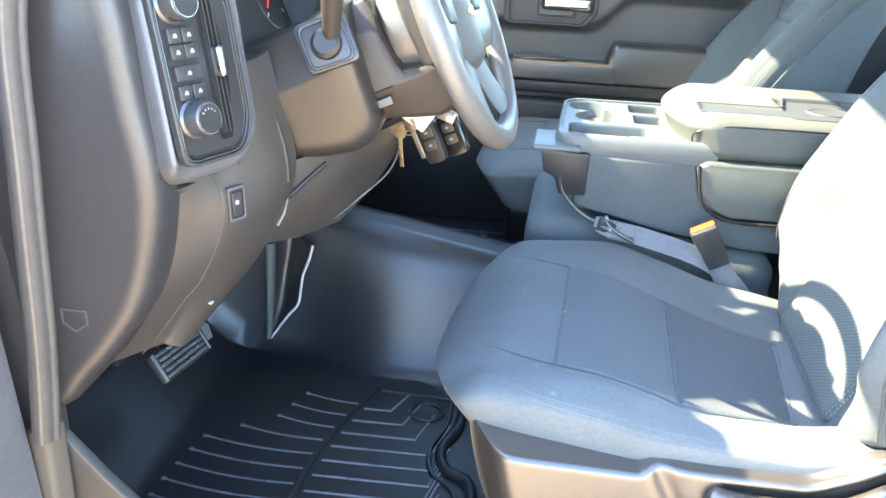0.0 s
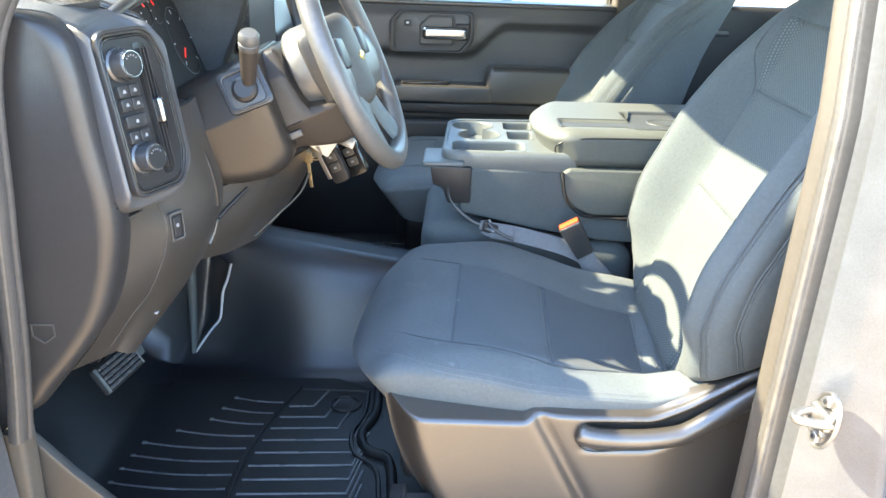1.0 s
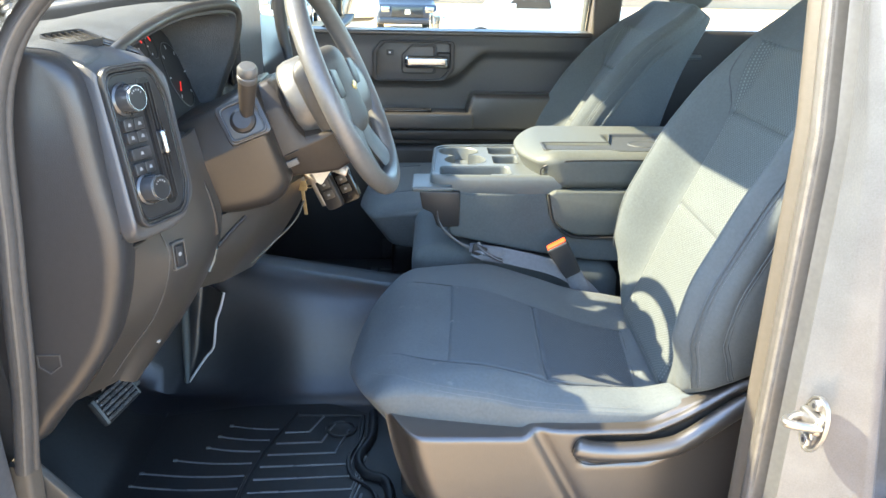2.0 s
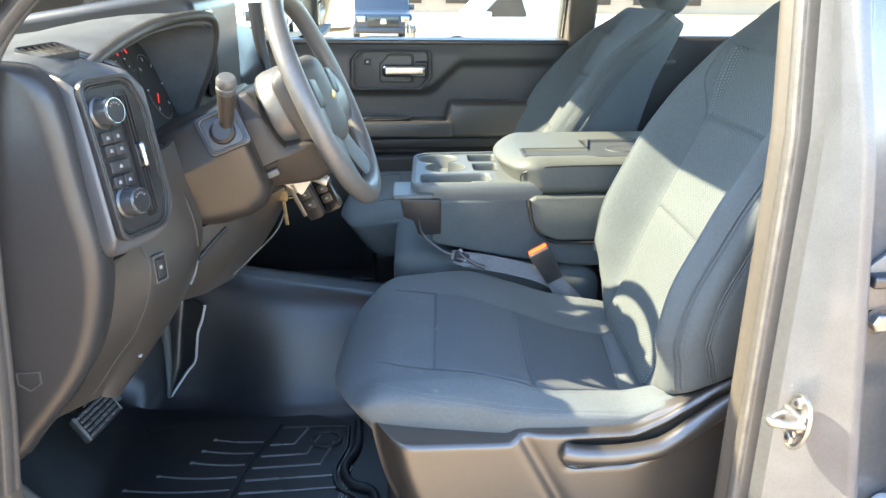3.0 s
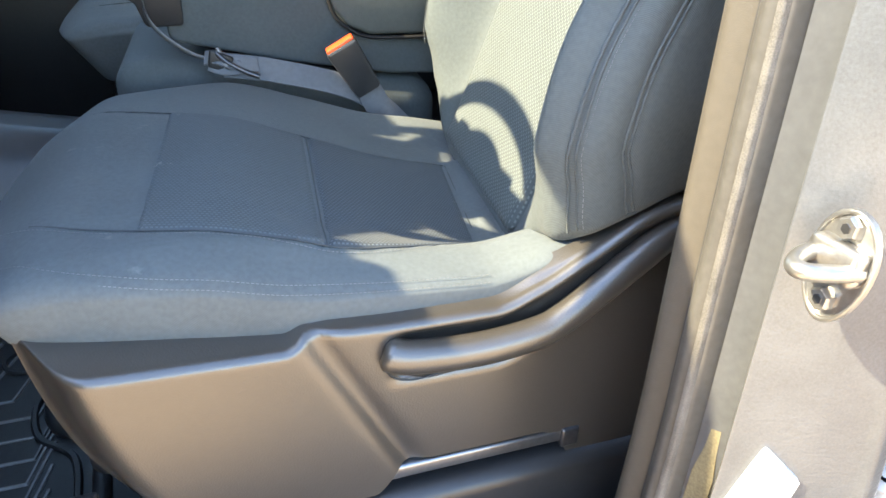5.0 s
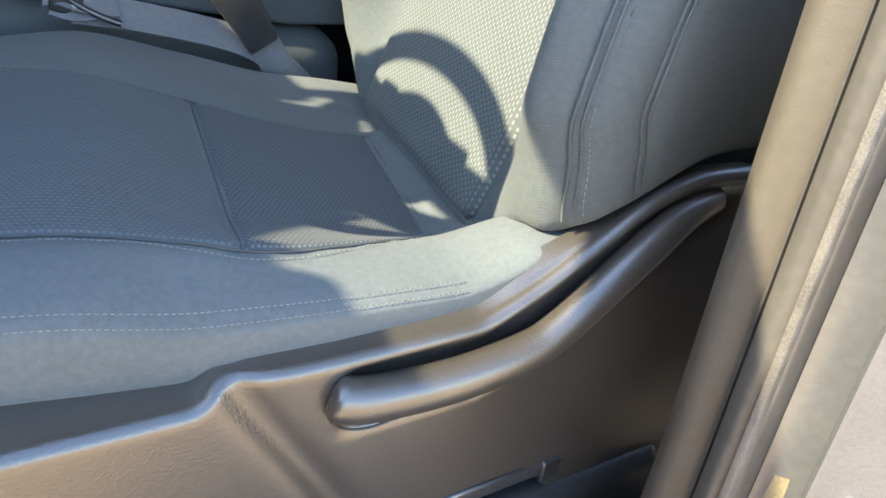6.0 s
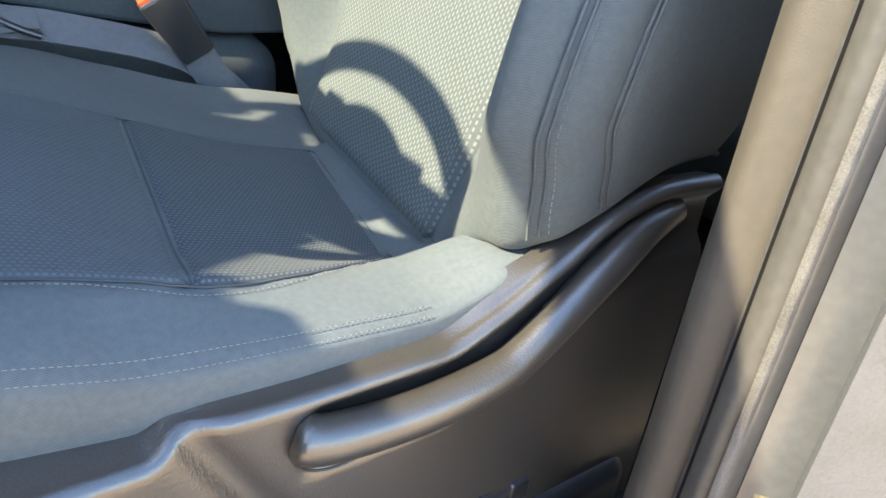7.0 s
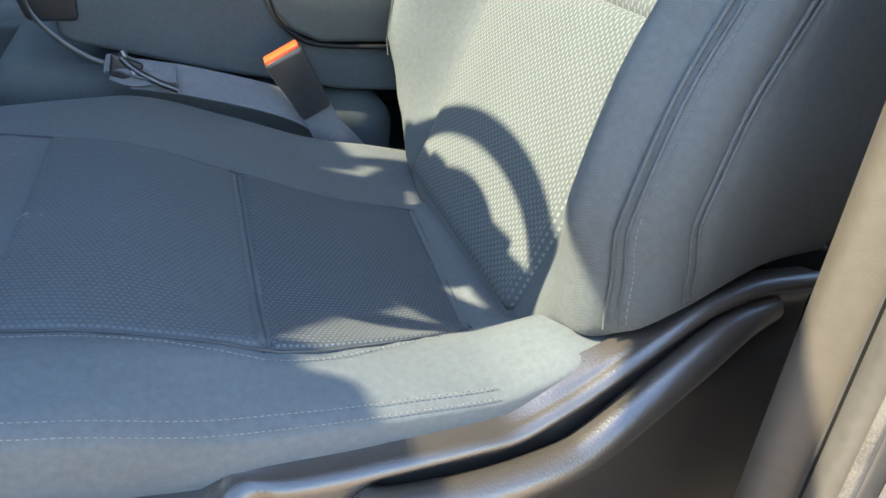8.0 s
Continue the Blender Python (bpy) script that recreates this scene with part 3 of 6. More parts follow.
# ---- seats ----
class Seat:
    """A bucket seat with its cushion, backrest, skirt and head restraint. out: +1 or -1, the side of its door."""

    def __init__(self, name, yc, out, recline, hinge, skew, label):
        self.yc, self.out, self.rec, self.hinge, self.skew = yc, out, radians(recline), hinge, skew
        self.root = thing(name, (0.40, yc, 0.03), label, "car seat", "front seats", skew=skew)

    def at(self, x, o, z):
        return Vector((x, self.yc + self.out * o, z))

    def raw(self, x, o, z):
        """A point that stays where it is said, before the seat's skew."""
        return Vector((x - self.skew * self.out * o, self.yc + self.out * o, z))

    def top(self, x, o):
        crown = curve1(x, [(0.03, 0.318), (0.08, 0.368), (0.165, 0.400), (0.29, 0.399), (0.42, 0.368), (0.52, 0.335), (0.62, 0.314), (0.75, 0.285)])
        front = 0.016 * sstep(0.12, 0.27, abs(o) * (1.0 if o > 0 else 0.84)) * sstep(0.34, 0.08, x)
        if o > 0.12:
            # the outer welt: up to the inner stitching, then a slope down to the outer stitching
            inner = curve1(x, [(0.08, 0.352), (0.16, 0.397), (0.29, 0.399), (0.418, 0.383), (0.463, 0.371), (0.514, 0.362), (0.575, 0.357), (0.637, 0.368), (0.72, 0.372)])
            outer = curve1(x, [(0.08, 0.330), (0.14, 0.372), (0.18, 0.384), (0.289, 0.380), (0.384, 0.364), (0.459, 0.356), (0.517, 0.352), (0.574, 0.348), (0.611, 0.355), (0.644, 0.366), (0.72, 0.372)])
            z = lerp(crown - front, inner, sstep(0.15, 0.232, o))
            return z if o < 0.222 else lerp(z, outer, sstep(0.215, 0.292, o) * 0.55 + 0.45 * min(1.0, (o - 0.222) / 0.06))
        return crown + 0.018 * sstep(0.14, 0.25, -o) * sstep(0.38, 0.60, x) - front - 0.014 * min(1.0, max(0.0, (-o - lerp(0.285, 0.235, sstep(0.36, 0.58, x))) / 0.035)) ** 2

    def edge_in(self, x):
        """The inboard seam of the inserts."""
        return curve1(x, [(0.10, -0.200), (0.17, -0.178), (0.237, -0.155), (0.33, -0.125), (0.41, -0.105), (0.50, -0.094), (0.614, -0.084)])

    def edge_out(self, x):
        """The outboard seam of the inserts."""
        return curve1(x, [(0.10, 0.120), (0.17, 0.158), (0.237, 0.182), (0.285, 0.194), (0.385, 0.220), (0.425, 0.229), (0.50, 0.217), (0.56, 0.196), (0.585, 0.180), (0.597, 0.166)])

    def rear_edge(self, o):
        """Where the rear insert ends."""
        return lerp(0.614, 0.597, min(1.0, max(0.0, (o + 0.084) / 0.25)))

    def cushion(self):
        hx, hy, hz = 0.345, 0.272, 0.085

        def fn(p):
            o = p.y
            s = (p.x + hx) / (2 * hx)
            front = 0.042 + 0.070 * (abs(o) / hy) ** 2.6 + 0.012 * (o > 0) * (o / hy) ** 2
            x = lerp(front, 0.735, s)
            o *= 1 - 0.05 * sstep(0.30, 0.0, s) + (0.04 * sstep(0.25, 0.42, x) if o > 0.15 else 0)
            o *= 1 + 0.24 * sstep(0.10, 0.24, -o) * (1 - sstep(0.36, 0.58, x))
            k = (p.z + hz) / (2 * hz)
            z = lerp(0.262, self.top(x, o), k)
            if o > 0.2:
                o -= 0.016 * max(0.0, 1 - k) ** 1.5 - 0.006 * math.sin(math.pi * k)
            x += 0.072 * (1 - k) * sstep(0.45, 0.0, s)
            # seams pulled in round the inserts
            if k > 0.9:
                inside = self.edge_in(x) < o < self.edge_out(x)
                for xs in (0.237, 0.416):
                    z -= 0.0022 * math.exp(-((x - xs) / 0.006) ** 2) * inside
                for oe in (self.edge_in(x), self.edge_out(x)):
                    z -= 0.0022 * math.exp(-((o - oe) / 0.006) ** 2) * sstep(0.12, 0.2, x) * sstep(0.63, 0.60, x)
                if -0.10 < o < 0.18:
                    z += 0.009 * sstep(0.0, 0.022, x - self.rear_edge(o)) * sstep(0.70, 0.64, x)
            return self.at(x, o, z)

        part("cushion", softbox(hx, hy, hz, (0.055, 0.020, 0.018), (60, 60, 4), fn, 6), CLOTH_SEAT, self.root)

        def panel(x0, x1, name, cut):
            def fn(u, v):
                end = lerp(0.614, 0.597, v) if cut else x1
                x = lerp(x0, end, u)
                lo, hi = self.edge_in(x), self.edge_out(x)
                o = lerp(lo, hi, v)
                edge = min(u * (end - x0), (1 - u) * (end - x0), (v + 0.01) * (hi - lo), (1.01 - v) * (hi - lo))
                return self.at(x, o, self.top(x, o) + 0.0014 - 0.0050 * (1 - sstep(0.0, 0.007, edge)) + 0.0035 * sstep(0.0, 0.08, edge))
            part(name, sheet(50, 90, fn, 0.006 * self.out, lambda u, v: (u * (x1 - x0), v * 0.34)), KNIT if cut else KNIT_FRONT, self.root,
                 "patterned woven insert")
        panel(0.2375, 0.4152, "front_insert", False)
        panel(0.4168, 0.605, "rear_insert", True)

        def seam(pts, thick=0.0012):
            part("insert_seam", tube([self.at(x, o, self.top(x, o) - 0.0006) for x, o in pts], thick, 6), SEAM, self.root)
        seam([(0.416, lerp(self.edge_in(0.416), self.edge_out(0.416), i / 16)) for i in range(17)], 0.0008)
        seam([(lerp(0.14, 0.612, i / 24), self.edge_in(lerp(0.14, 0.612, i / 24)) - 0.001) for i in range(25)], 0.0009)
        seam([(lerp(0.14, 0.595, i / 24), self.edge_out(lerp(0.14, 0.595, i / 24)) + 0.001) for i in range(25)], 0.0009)
        seam([(lerp(0.614, 0.597, i / 20) + 0.001, lerp(-0.084, 0.166, i / 20)) for i in range(21)], 0.0013)
        inner, outer, twin = [], [], []
        for i in range(56):
            x = lerp(0.11, 0.575, i / 55)
            o = self.edge_out(x) + 0.009
            inner.append(self.at(x, o, self.top(x, o) + 0.0008))
            for run, reach, low in ((outer, 0.0, 0.0), (twin, 0.007, 0.004)):
                o = curve1(x, [(0.10, 0.168), (0.14, 0.216), (0.20, 0.246), (0.29, 0.267), (0.38, 0.274), (0.60, 0.276)]) + reach
                run.append(self.at(x, o, self.top(x, o) + 0.0008 - low))
        self.stitches(inner, "seat_stitching")
        self.stitches(outer, "side_stitching")
        self.stitches(twin, "side_stitching")

    def stitches(self, path, name, pitch=0.0050):
        """Short threads in a row along a path."""
        bm = bmesh.new()
        pts = [Vector(p) for p in path]
        for a, b in zip(pts, pts[1:]):
            d = b - a
            n = max(1, round(d.length / pitch))
            for i in range(n):
                p, q = a + d * (i + 0.15) / n, a + d * (i + 0.80) / n
                up = Vector((0, self.out * 0.5, 0.8)) * 0.0008
                side = d.cross(Vector((0, 0, 1))).normalized() * 0.00042
                vs = [bm.verts.new(w) for w in (p - side, q - side, q + side, p + side, p.lerp(q, 0.3) + up, p.lerp(q, 0.7) + up)]
                for f in ((0, 1, 5, 4), (2, 3, 4, 5), (1, 2, 5), (3, 0, 4), (0, 3, 2, 1)):
                    bm.faces.new([vs[j] for j in f])
        part(name, finish(bm, False), THREAD, self.root)

    # the backrest's own frame: o outboard, w up along it, f forward from its plane
    def back(self, o, w, f):
        s, c = math.sin(self.rec), math.cos(self.rec)
        return Vector((self.hinge[0] + w * s - f * c, self.yc + self.out * o, self.hinge[1] + w * c + f * s))

    def half_width(self, w):
        return curve1(w, [(-0.05, 0.258), (0.05, 0.274), (0.20, 0.288), (0.40, 0.286), (0.50, 0.275), (0.56, 0.262), (0.64, 0.258), (0.70, 0.248), (0.78, 0.215)])

    def wing(self, w):
        return curve1(w, [(0.0, 0.006), (0.035, 0.032), (0.073, 0.052), (0.12, 0.082), (0.24, 0.103), (0.36, 0.102), (0.45, 0.092), (0.52, 0.080), (0.62, 0.048), (0.70, 0.018), (0.76, 0.0)])

    def face(self, o, w):
        """How far the front of the backrest stands forward."""
        h = self.half_width(w)
        return 0.010 * sstep(0.0, 0.25, w) + self.wing(w) * (sstep(0.60, 0.92, abs(o) / h) - 0.16 * sstep(0.90, 1.0, abs(o) / h)) - 0.015 * sstep(0.6, 0.76, w)

    def rear(self, w):
        return -lerp(0.185, 0.085, sstep(0.05, 0.72, w))

    def side(self, o, k):
        """The side swells a little behind the wing's edge and draws in only near the back."""
        return o * (1 + min(1.0, (abs(o) / 0.2) ** 2) * (0.030 * sstep(1.0, 0.80, k) - 0.16 * max(0.0, 0.72 - k) ** 1.3)) + (0.020 * sstep(0.20, 0.27, o) * (0.35 + 0.65 * sstep(1.0, 0.86, k)))

    def lift(self, w, k):
        """The lower edge rises toward the back."""
        return w + 0.002 + curve1(1 - k, [(0.0, 0.0), (0.08, 0.024), (0.22, 0.056), (0.6, 0.122), (1.0, 0.152)]) * max(0.0, 1 - w / 0.50) ** 1.5

    def flank(self, w, d, proud=0.0, s=1):
        """A point of the outer side, d behind the wing's edge."""
        h, f = self.half_width(w), self.face(self.half_width(w), w)
        k = 1 - d / (f - self.rear(w))
        return self.back(s * (self.side(h, k) + proud), self.lift(w, k) + 0.026 * max(0.0, 1 - w / 0.25) ** 2, f - d)

    def backrest(self):
        L, deep = 0.76, 0.28

        def fn(p):
            w = p.z + L / 2
            k = (p.x + deep / 2) / deep
            o = p.y / 0.27 * self.half_width(w)
            f = lerp(self.rear(w), self.face(o, w), k)
            for d in (0.012, 0.054):  # pulled in at the two sewn seams
                o -= 0.0035 * math.exp(-((self.face(o, w) - f - d) / 0.006) ** 2) * (1 if o > 0 else -1) * (abs(p.y) > 0.262)
            return self.back(self.side(o, k), self.lift(w, k) + 0.026 * sstep(0.45, 0.95, abs(p.y) / 0.27) * max(0.0, 1 - w / 0.25) ** 2 - 0.035 * max(0.0, 1 - w / 0.12) * (1 - sstep(0.70, 0.92, abs(p.y) / 0.27)), f)

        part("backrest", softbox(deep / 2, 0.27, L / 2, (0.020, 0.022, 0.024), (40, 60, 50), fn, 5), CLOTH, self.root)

        def panel(w0, w1, half0, half1, name):
            def fn(u, v):
                w = lerp(w0, w1, v)
                half = lerp(half0, half1, v)
                o = lerp(half, -half, u)
                edge = min(min(u, 1 - u) * 2 * half, min(v, 1 - v) * (w1 - w0))
                return self.back(o, w, self.face(o, w) + 0.003 - 0.0065 * (1 - sstep(0.0, 0.007, edge)))
            part(name, sheet(60, 48, fn if self.out < 0 else (lambda u, v: fn(1 - u, v)), 0.006, lambda u, v: (v * (w1 - w0), u * 0.37)), KNIT_BACK, self.root,
                 "patterned woven insert")
        panel(0.0, 0.268, 0.160, 0.178, "lower_back_insert")
        panel(0.272, 0.486, 0.178, 0.184, "upper_back_insert")
        panel(0.491, 0.640, 0.184, 0.205, "top_back_insert")
        for w in (0.0, 0.270, 0.4885):
            part("insert_seam", tube([self.back(lerp(-0.178, 0.178, i / 12), w, self.face(lerp(-0.178, 0.178, i / 12), w) - 0.0004) for i in range(13)], 0.0012, 6), SEAM, self.root)
        for s in (-1, 1):
            side_seam = [(lerp(0.0, 0.64, i / 32), curve1(lerp(0.0, 0.64, i / 32), [(0.0, 0.162), (0.27, 0.180), (0.42, 0.181), (0.49, 0.188), (0.56, 0.212), (0.64, 0.222)])) for i in range(33)]
            part("insert_seam", tube([self.back(s * o, w, self.face(o, w) + 0.0002) for w, o in side_seam], 0.0013, 6), SEAM, self.root)
        for name, d in (("wing", 0.012), ("side_panel", 0.054)):
            ws = [lerp(0.022, 0.62, i / 40) for i in range(41)]
            for s in (1, -1):
                if name == "wing":
                    self.stitches([self.flank(w, d + 0.0065, 0.0008, s) for w in ws], "wing_stitching", 0.0055)
                for off in (0.0, 0.0055):
                    part(name + "_piping", tube([self.flank(w, d + off - 0.002, -0.0018, s) for w in ws], 0.0016, 6), CLOTH, self.root)
        part("wing_front_seam", tube([self.back(-self.half_width(w) + 0.030, self.lift(w, 1.0), self.face(-self.half_width(w) + 0.030, w) - 0.0002) for w in (lerp(0.10, 0.60, i / 30) for i in range(31))], 0.0009, 5), SEAM, self.root)
        part("lower_hem", tube([self.flank(0.014, lerp(0.03, 0.21, i / 20), -0.006) for i in range(21)], 0.0030, 8), CLOTH, self.root)

    def head(self):
        def fn(p):
            return self.back(p.y * (1 - 0.25 * sstep(0.0, 0.1, p.z)), 0.865 + p.z, -0.035 + p.x)
        part("head_restraint", softbox(0.055, 0.125, 0.095, 0.045, (4, 8, 6), fn, 4), CLOTH, self.root)
        for o in (-0.06, 0.06):
            part("head_restraint_post", tube([self.back(o, 0.72, -0.05), self.back(o, 0.80, -0.04)], 0.006, 8), DARKSTEEL, self.root)

    def ridge(self, x):
        """The height of the skirt's rounded upper edge."""
        return curve1(x, [(0.10, 0.357), (0.112, 0.344), (0.130, 0.333), (0.155, 0.3265), (0.19, 0.3235), (0.25, 0.3215), (0.333, 0.319), (0.356, 0.331), (0.44, 0.327), (0.54, 0.326), (0.59, 0.343), (0.64, 0.371), (0.71, 0.410), (0.76, 0.420), (0.84, 0.415)])

    def skirt(self):
        def fn(u, v):
            top = 0.34
            drop = max(0.0, (v - top) / (1 - top))
            x0 = 0.100 + curve1(drop, [(0.0, 0.0), (0.3, 0.014), (0.6, 0.036), (1.0, 0.088)])
            x = lerp(x0, 0.82, u)
            t = self.ridge(x)
            bottom = 0.112 + 0.033 * sstep(0.415, 0.45, x) - 0.107 * sstep(0.61, 0.70, x)
            curl = 0.062 * (1 - sstep(0.0, 0.10, u)) ** 1.8
            rnd = 0.010
            if v < top:
                k = v / top
                o = lerp(lerp(0.240, 0.275, sstep(0.50, 0.62, x)), 0.298, k)
                z = t + lerp(0.014, 0.0, k) - 0.02 * (1 - k) * sstep(0.58, 0.70, x)
            elif drop < 0.16:
                an = drop / 0.16 * math.pi / 2
                o, z = 0.298 + rnd * math.sin(an), t - rnd * (1 - math.cos(an))
            else:
                k = (drop - 0.16) / 0.84
                o = 0.308 - 0.003 * k * k
                z = lerp(t - rnd, bottom, k)
            g = x - (0.345 + (0.325 - z) * 0.53)  # the slanting groove
            edge = sstep(0.55 * top, 1.02 * top, v)
            if edge > 0:
                o -= edge * (0.010 * math.exp(-((g - 0.015) / 0.014) ** 2) + 0.004 * sstep(0.01, 0.04, g))
                # hollow under the ridge where the lever sits
                o -= 0.012 * sstep(0.425, 0.45, x) * sstep(0.03, 0.045, t - z + 0.022) * sstep(0.075, 0.055, t - z)
            return self.raw(x, o - curl, z)
        part("side_skirt", sheet(150, 60, fn if self.out > 0 else (lambda u, v: fn(1 - u, v)), 0.006), SKIRT, self.root, "moulded dark plastic side skirt")

    def lever(self):
        path = spline([self.raw(*q) for q in ((0.424, 0.303, 0.298), (0.45, 0.309, 0.291), (0.52, 0.312, 0.288), (0.585, 0.312, 0.295), (0.615, 0.310, 0.307), (0.65, 0.308, 0.330),
                                              (0.69, 0.305, 0.357), (0.735, 0.300, 0.382), (0.78, 0.292, 0.388))], 6)
        n = len(path)
        rad = [0.0180 * sstep(-0.06, 0.05, i / n) * (1 - 0.3 * sstep(0.75, 1.0, i / n)) for i in range(n)]
        part("recline_lever", tube(path, rad, 14, flat=(0.9, 1.0)), SKIRT, self.root, "smooth dark plastic recline lever")
        poly = rpoly([(0.425, 0.276), (0.47, 0.258), (0.52, 0.262), (0.62, 0.290), (0.50, 0.282)], 0.010, 4)
        lo, hi = sorted((self.at(0, 0.296, 0).y, self.at(0, 0.3065, 0).y))
        part("lever_pocket", prism([(p.x - self.skew * self.out * 0.3, p.y) for p in poly], lo, hi, XZ, 0.002), SKIRT, self.root)
        seam_path = spline([self.raw(*q) for q in ((0.421, 0.3075, 0.288), (0.432, 0.308, 0.270), (0.452, 0.308, 0.262), (0.480, 0.308, 0.264), (0.530, 0.307, 0.273), (0.60, 0.306, 0.288), (0.66, 0.304, 0.312))], 5)
        part("pocket_seam", tube(seam_path, 0.0011, 5), PLASTIC_BLACK, self.root)

    def base(self):
        dx = -self.skew * self.out * 0.28
        for o in (0.262, -0.25):
            a, b = sorted((self.at(0, o, 0).y, self.at(0, o + 0.040, 0).y))
            part("seat_rail", box(0.13 + dx, 0.645 + dx, a, b, 0.124, 0.142, 0.004), RAIL if self.out < 0 else PLASTIC_BLACK, self.root, "satin steel slide rail")
            part("rail_cover", box(0.11 + dx, 0.80 + dx, a - 0.014, b + 0.014, 0.004, 0.108, 0.020, 3, n=(4, 1, 2)), PLASTIC, self.root, "moulded plastic rail cover")
            part("rail_cap", box(0.638 + dx, 0.662 + dx, a - 0.004, b + 0.004, 0.117, 0.144, 0.004), DARKSTEEL, self.root)
            part("rail_foot", box(0.118 + dx, 0.145 + dx, a - 0.003, b + 0.003, 0.110, 0.160, 0.004), DARKSTEEL if self.out < 0 else PLASTIC_BLACK, self.root)
        part("seat_pan", box(0.16, 0.70, self.yc - 0.22, self.yc + 0.22, 0.13, 0.245, 0.02), PLASTIC_BLACK, self.root)


def bucket_seat(name, yc, out, recline, hinge, skew, label):
    s = Seat(name, yc, out, recline, hinge, skew, label)
    s.base(), s.cushion(), s.backrest(), s.head(), s.skirt(), s.lever()
    return s


driver = bucket_seat("driver_seat", -0.54, -1, 25.0, (0.640, 0.33), 0.12, "charcoal cloth bucket seat, sunlit and slightly dusty, beside the open door")
passenger = bucket_seat("passenger_seat", 0.56, 1, 31.0, (0.650, 0.33), 0.08, "charcoal cloth passenger seat, reclined further, beyond the folded console")


# ---- folded centre console ----
def console():
    root = thing("folding_console", (0.55, 0.0, 0.15), "grey centre seat folded down as an armrest console with cup holders", "console", skew=0.08)
    cush = lambda p: Vector((p.x + 0.46, p.y + 0.005, p.z + 0.292 - 0.03 * (p.x / 0.26)))
    part("centre_cushion", softbox(0.265, 0.188, 0.10, (0.06, 0.04, 0.05), (12, 8, 3), cush, 5), CLOTH, root, "charcoal cloth centre cushion")
    side = rpoly([(0.285, 0.445), (0.280, 0.552), (0.52, 0.552), (0.535, 0.49), (0.59, 0.44), (1.02, 0.42), (1.02, 0.36), (0.64, 0.375), (0.46, 0.405)], [0.02, 0.01, 0.01, 0.03, 0.05, 0.02, 0.02, 0.05, 0.05], 4)
    part("console_body", prism(side, -0.178, 0.188, XZ, 0.014, 4), CLOTH, root)
    bin_ = rpoly([(0.520, 0.548), (0.535, 0.49), (0.560, 0.462), (0.60, 0.445), (1.04, 0.445), (1.04, 0.560), (0.54, 0.560)], [0.01, 0.03, 0.03, 0.03, 0.02, 0.02, 0.01], 4)
    part("storage_bin", prism(bin_, -0.192, 0.202, XZ, 0.014, 4), LID_VINYL, root, "soft grey vinyl storage bin")
    part("bin_seam", tube(spline([(0.523, -0.1925, 0.552), (0.536, -0.1925, 0.49), (0.560, -0.1925, 0.460), (0.60, -0.1925, 0.443), (0.70, -0.1925, 0.440)], 5), 0.0035, 6), PLASTIC_BLACK, root)

    # tray with cup holders: an outer rim, an upper plate round the wells, and the wells
    outer = rpoly([(0.236, -0.172), (0.56, -0.182), (0.56, 0.192), (0.244, 0.182)], [0.045, 0.01, 0.01, 0.045], 7)
    grow = lambda poly, k: [(lerp(0.40, p.x, k), lerp(0.005, p.y, k)) for p in poly]
    rows = [[(x, y, z) for x, y in grow(outer, k)] for z, k in ((0.548, 0.99), (0.560, 1.0), (0.580, 1.0), (0.590, 0.988), (0.5935, 0.955), (0.5925, 0.940), (0.590, 0.937), (0.584, 0.932))]
    part("tray_rim", loft(rows, caps=False), SILVERGREY, root, "pale grey moulded tray rim")
    def twin(xa, ya, xb, yb, r):
        # two round holders that run into one another
        a, b = Vector((xa, ya)), Vector((xb, yb))
        d, base = (b - a).length, math.atan2(yb - ya, xb - xa)
        cut = math.acos(d / (2 * r)) * 1.15
        arc = lambda c, mid: [(c.x + r * math.cos(t), c.y + r * math.sin(t)) for t in (mid - (math.pi - cut) + 2 * (math.pi - cut) * k / 20 for k in range(21))]
        return arc(a, base + math.pi) + arc(b, base)
    rect = lambda x0, x1, y0, y1, r: [(p.x, p.y) for p in rpoly([(x0, y0), (x1, y0), (x1, y1), (x0, y1)], r, 5)]
    wells = [("cup_holder", twin(0.312, 0.116, 0.328, 0.014, 0.054), 0.075), ("long_well", rect(0.262, 0.436, -0.152, -0.058, 0.022), 0.070),
             ("square_well", rect(0.400, 0.466, -0.030, 0.052, 0.010), 0.060), ("small_well", rect(0.394, 0.470, 0.078, 0.160, 0.010), 0.060)]
    part("tray_plate", holed(grow(outer, 0.937), [w[1] for w in wells], 0.588), SILVERGREY, root, "pale grey moulded tray")
    for name, loop, deep in wells:
        cx, cy = sum(p[0] for p in loop) / len(loop), sum(p[1] for p in loop) / len(loop)
        shrink = lambda k: [(lerp(cx, x, k), lerp(cy, y, k)) for x, y in loop]
        rows = [[(x, y, z) for x, y in shrink(k)] for z, k in ((0.5885, 1.04), (0.5892, 1.02), (0.588, 1.0), (0.583, 0.985), (0.588 - deep, 0.92), (0.586 - deep, 0.84))]
        part(name, open_loft(rows), SILVERGREY, root, "grey moulded well")
    part("tray_clip", box(0.385, 0.438, -0.150, -0.128, 0.530, 0.586, 0.004), SILVERGREY, root)

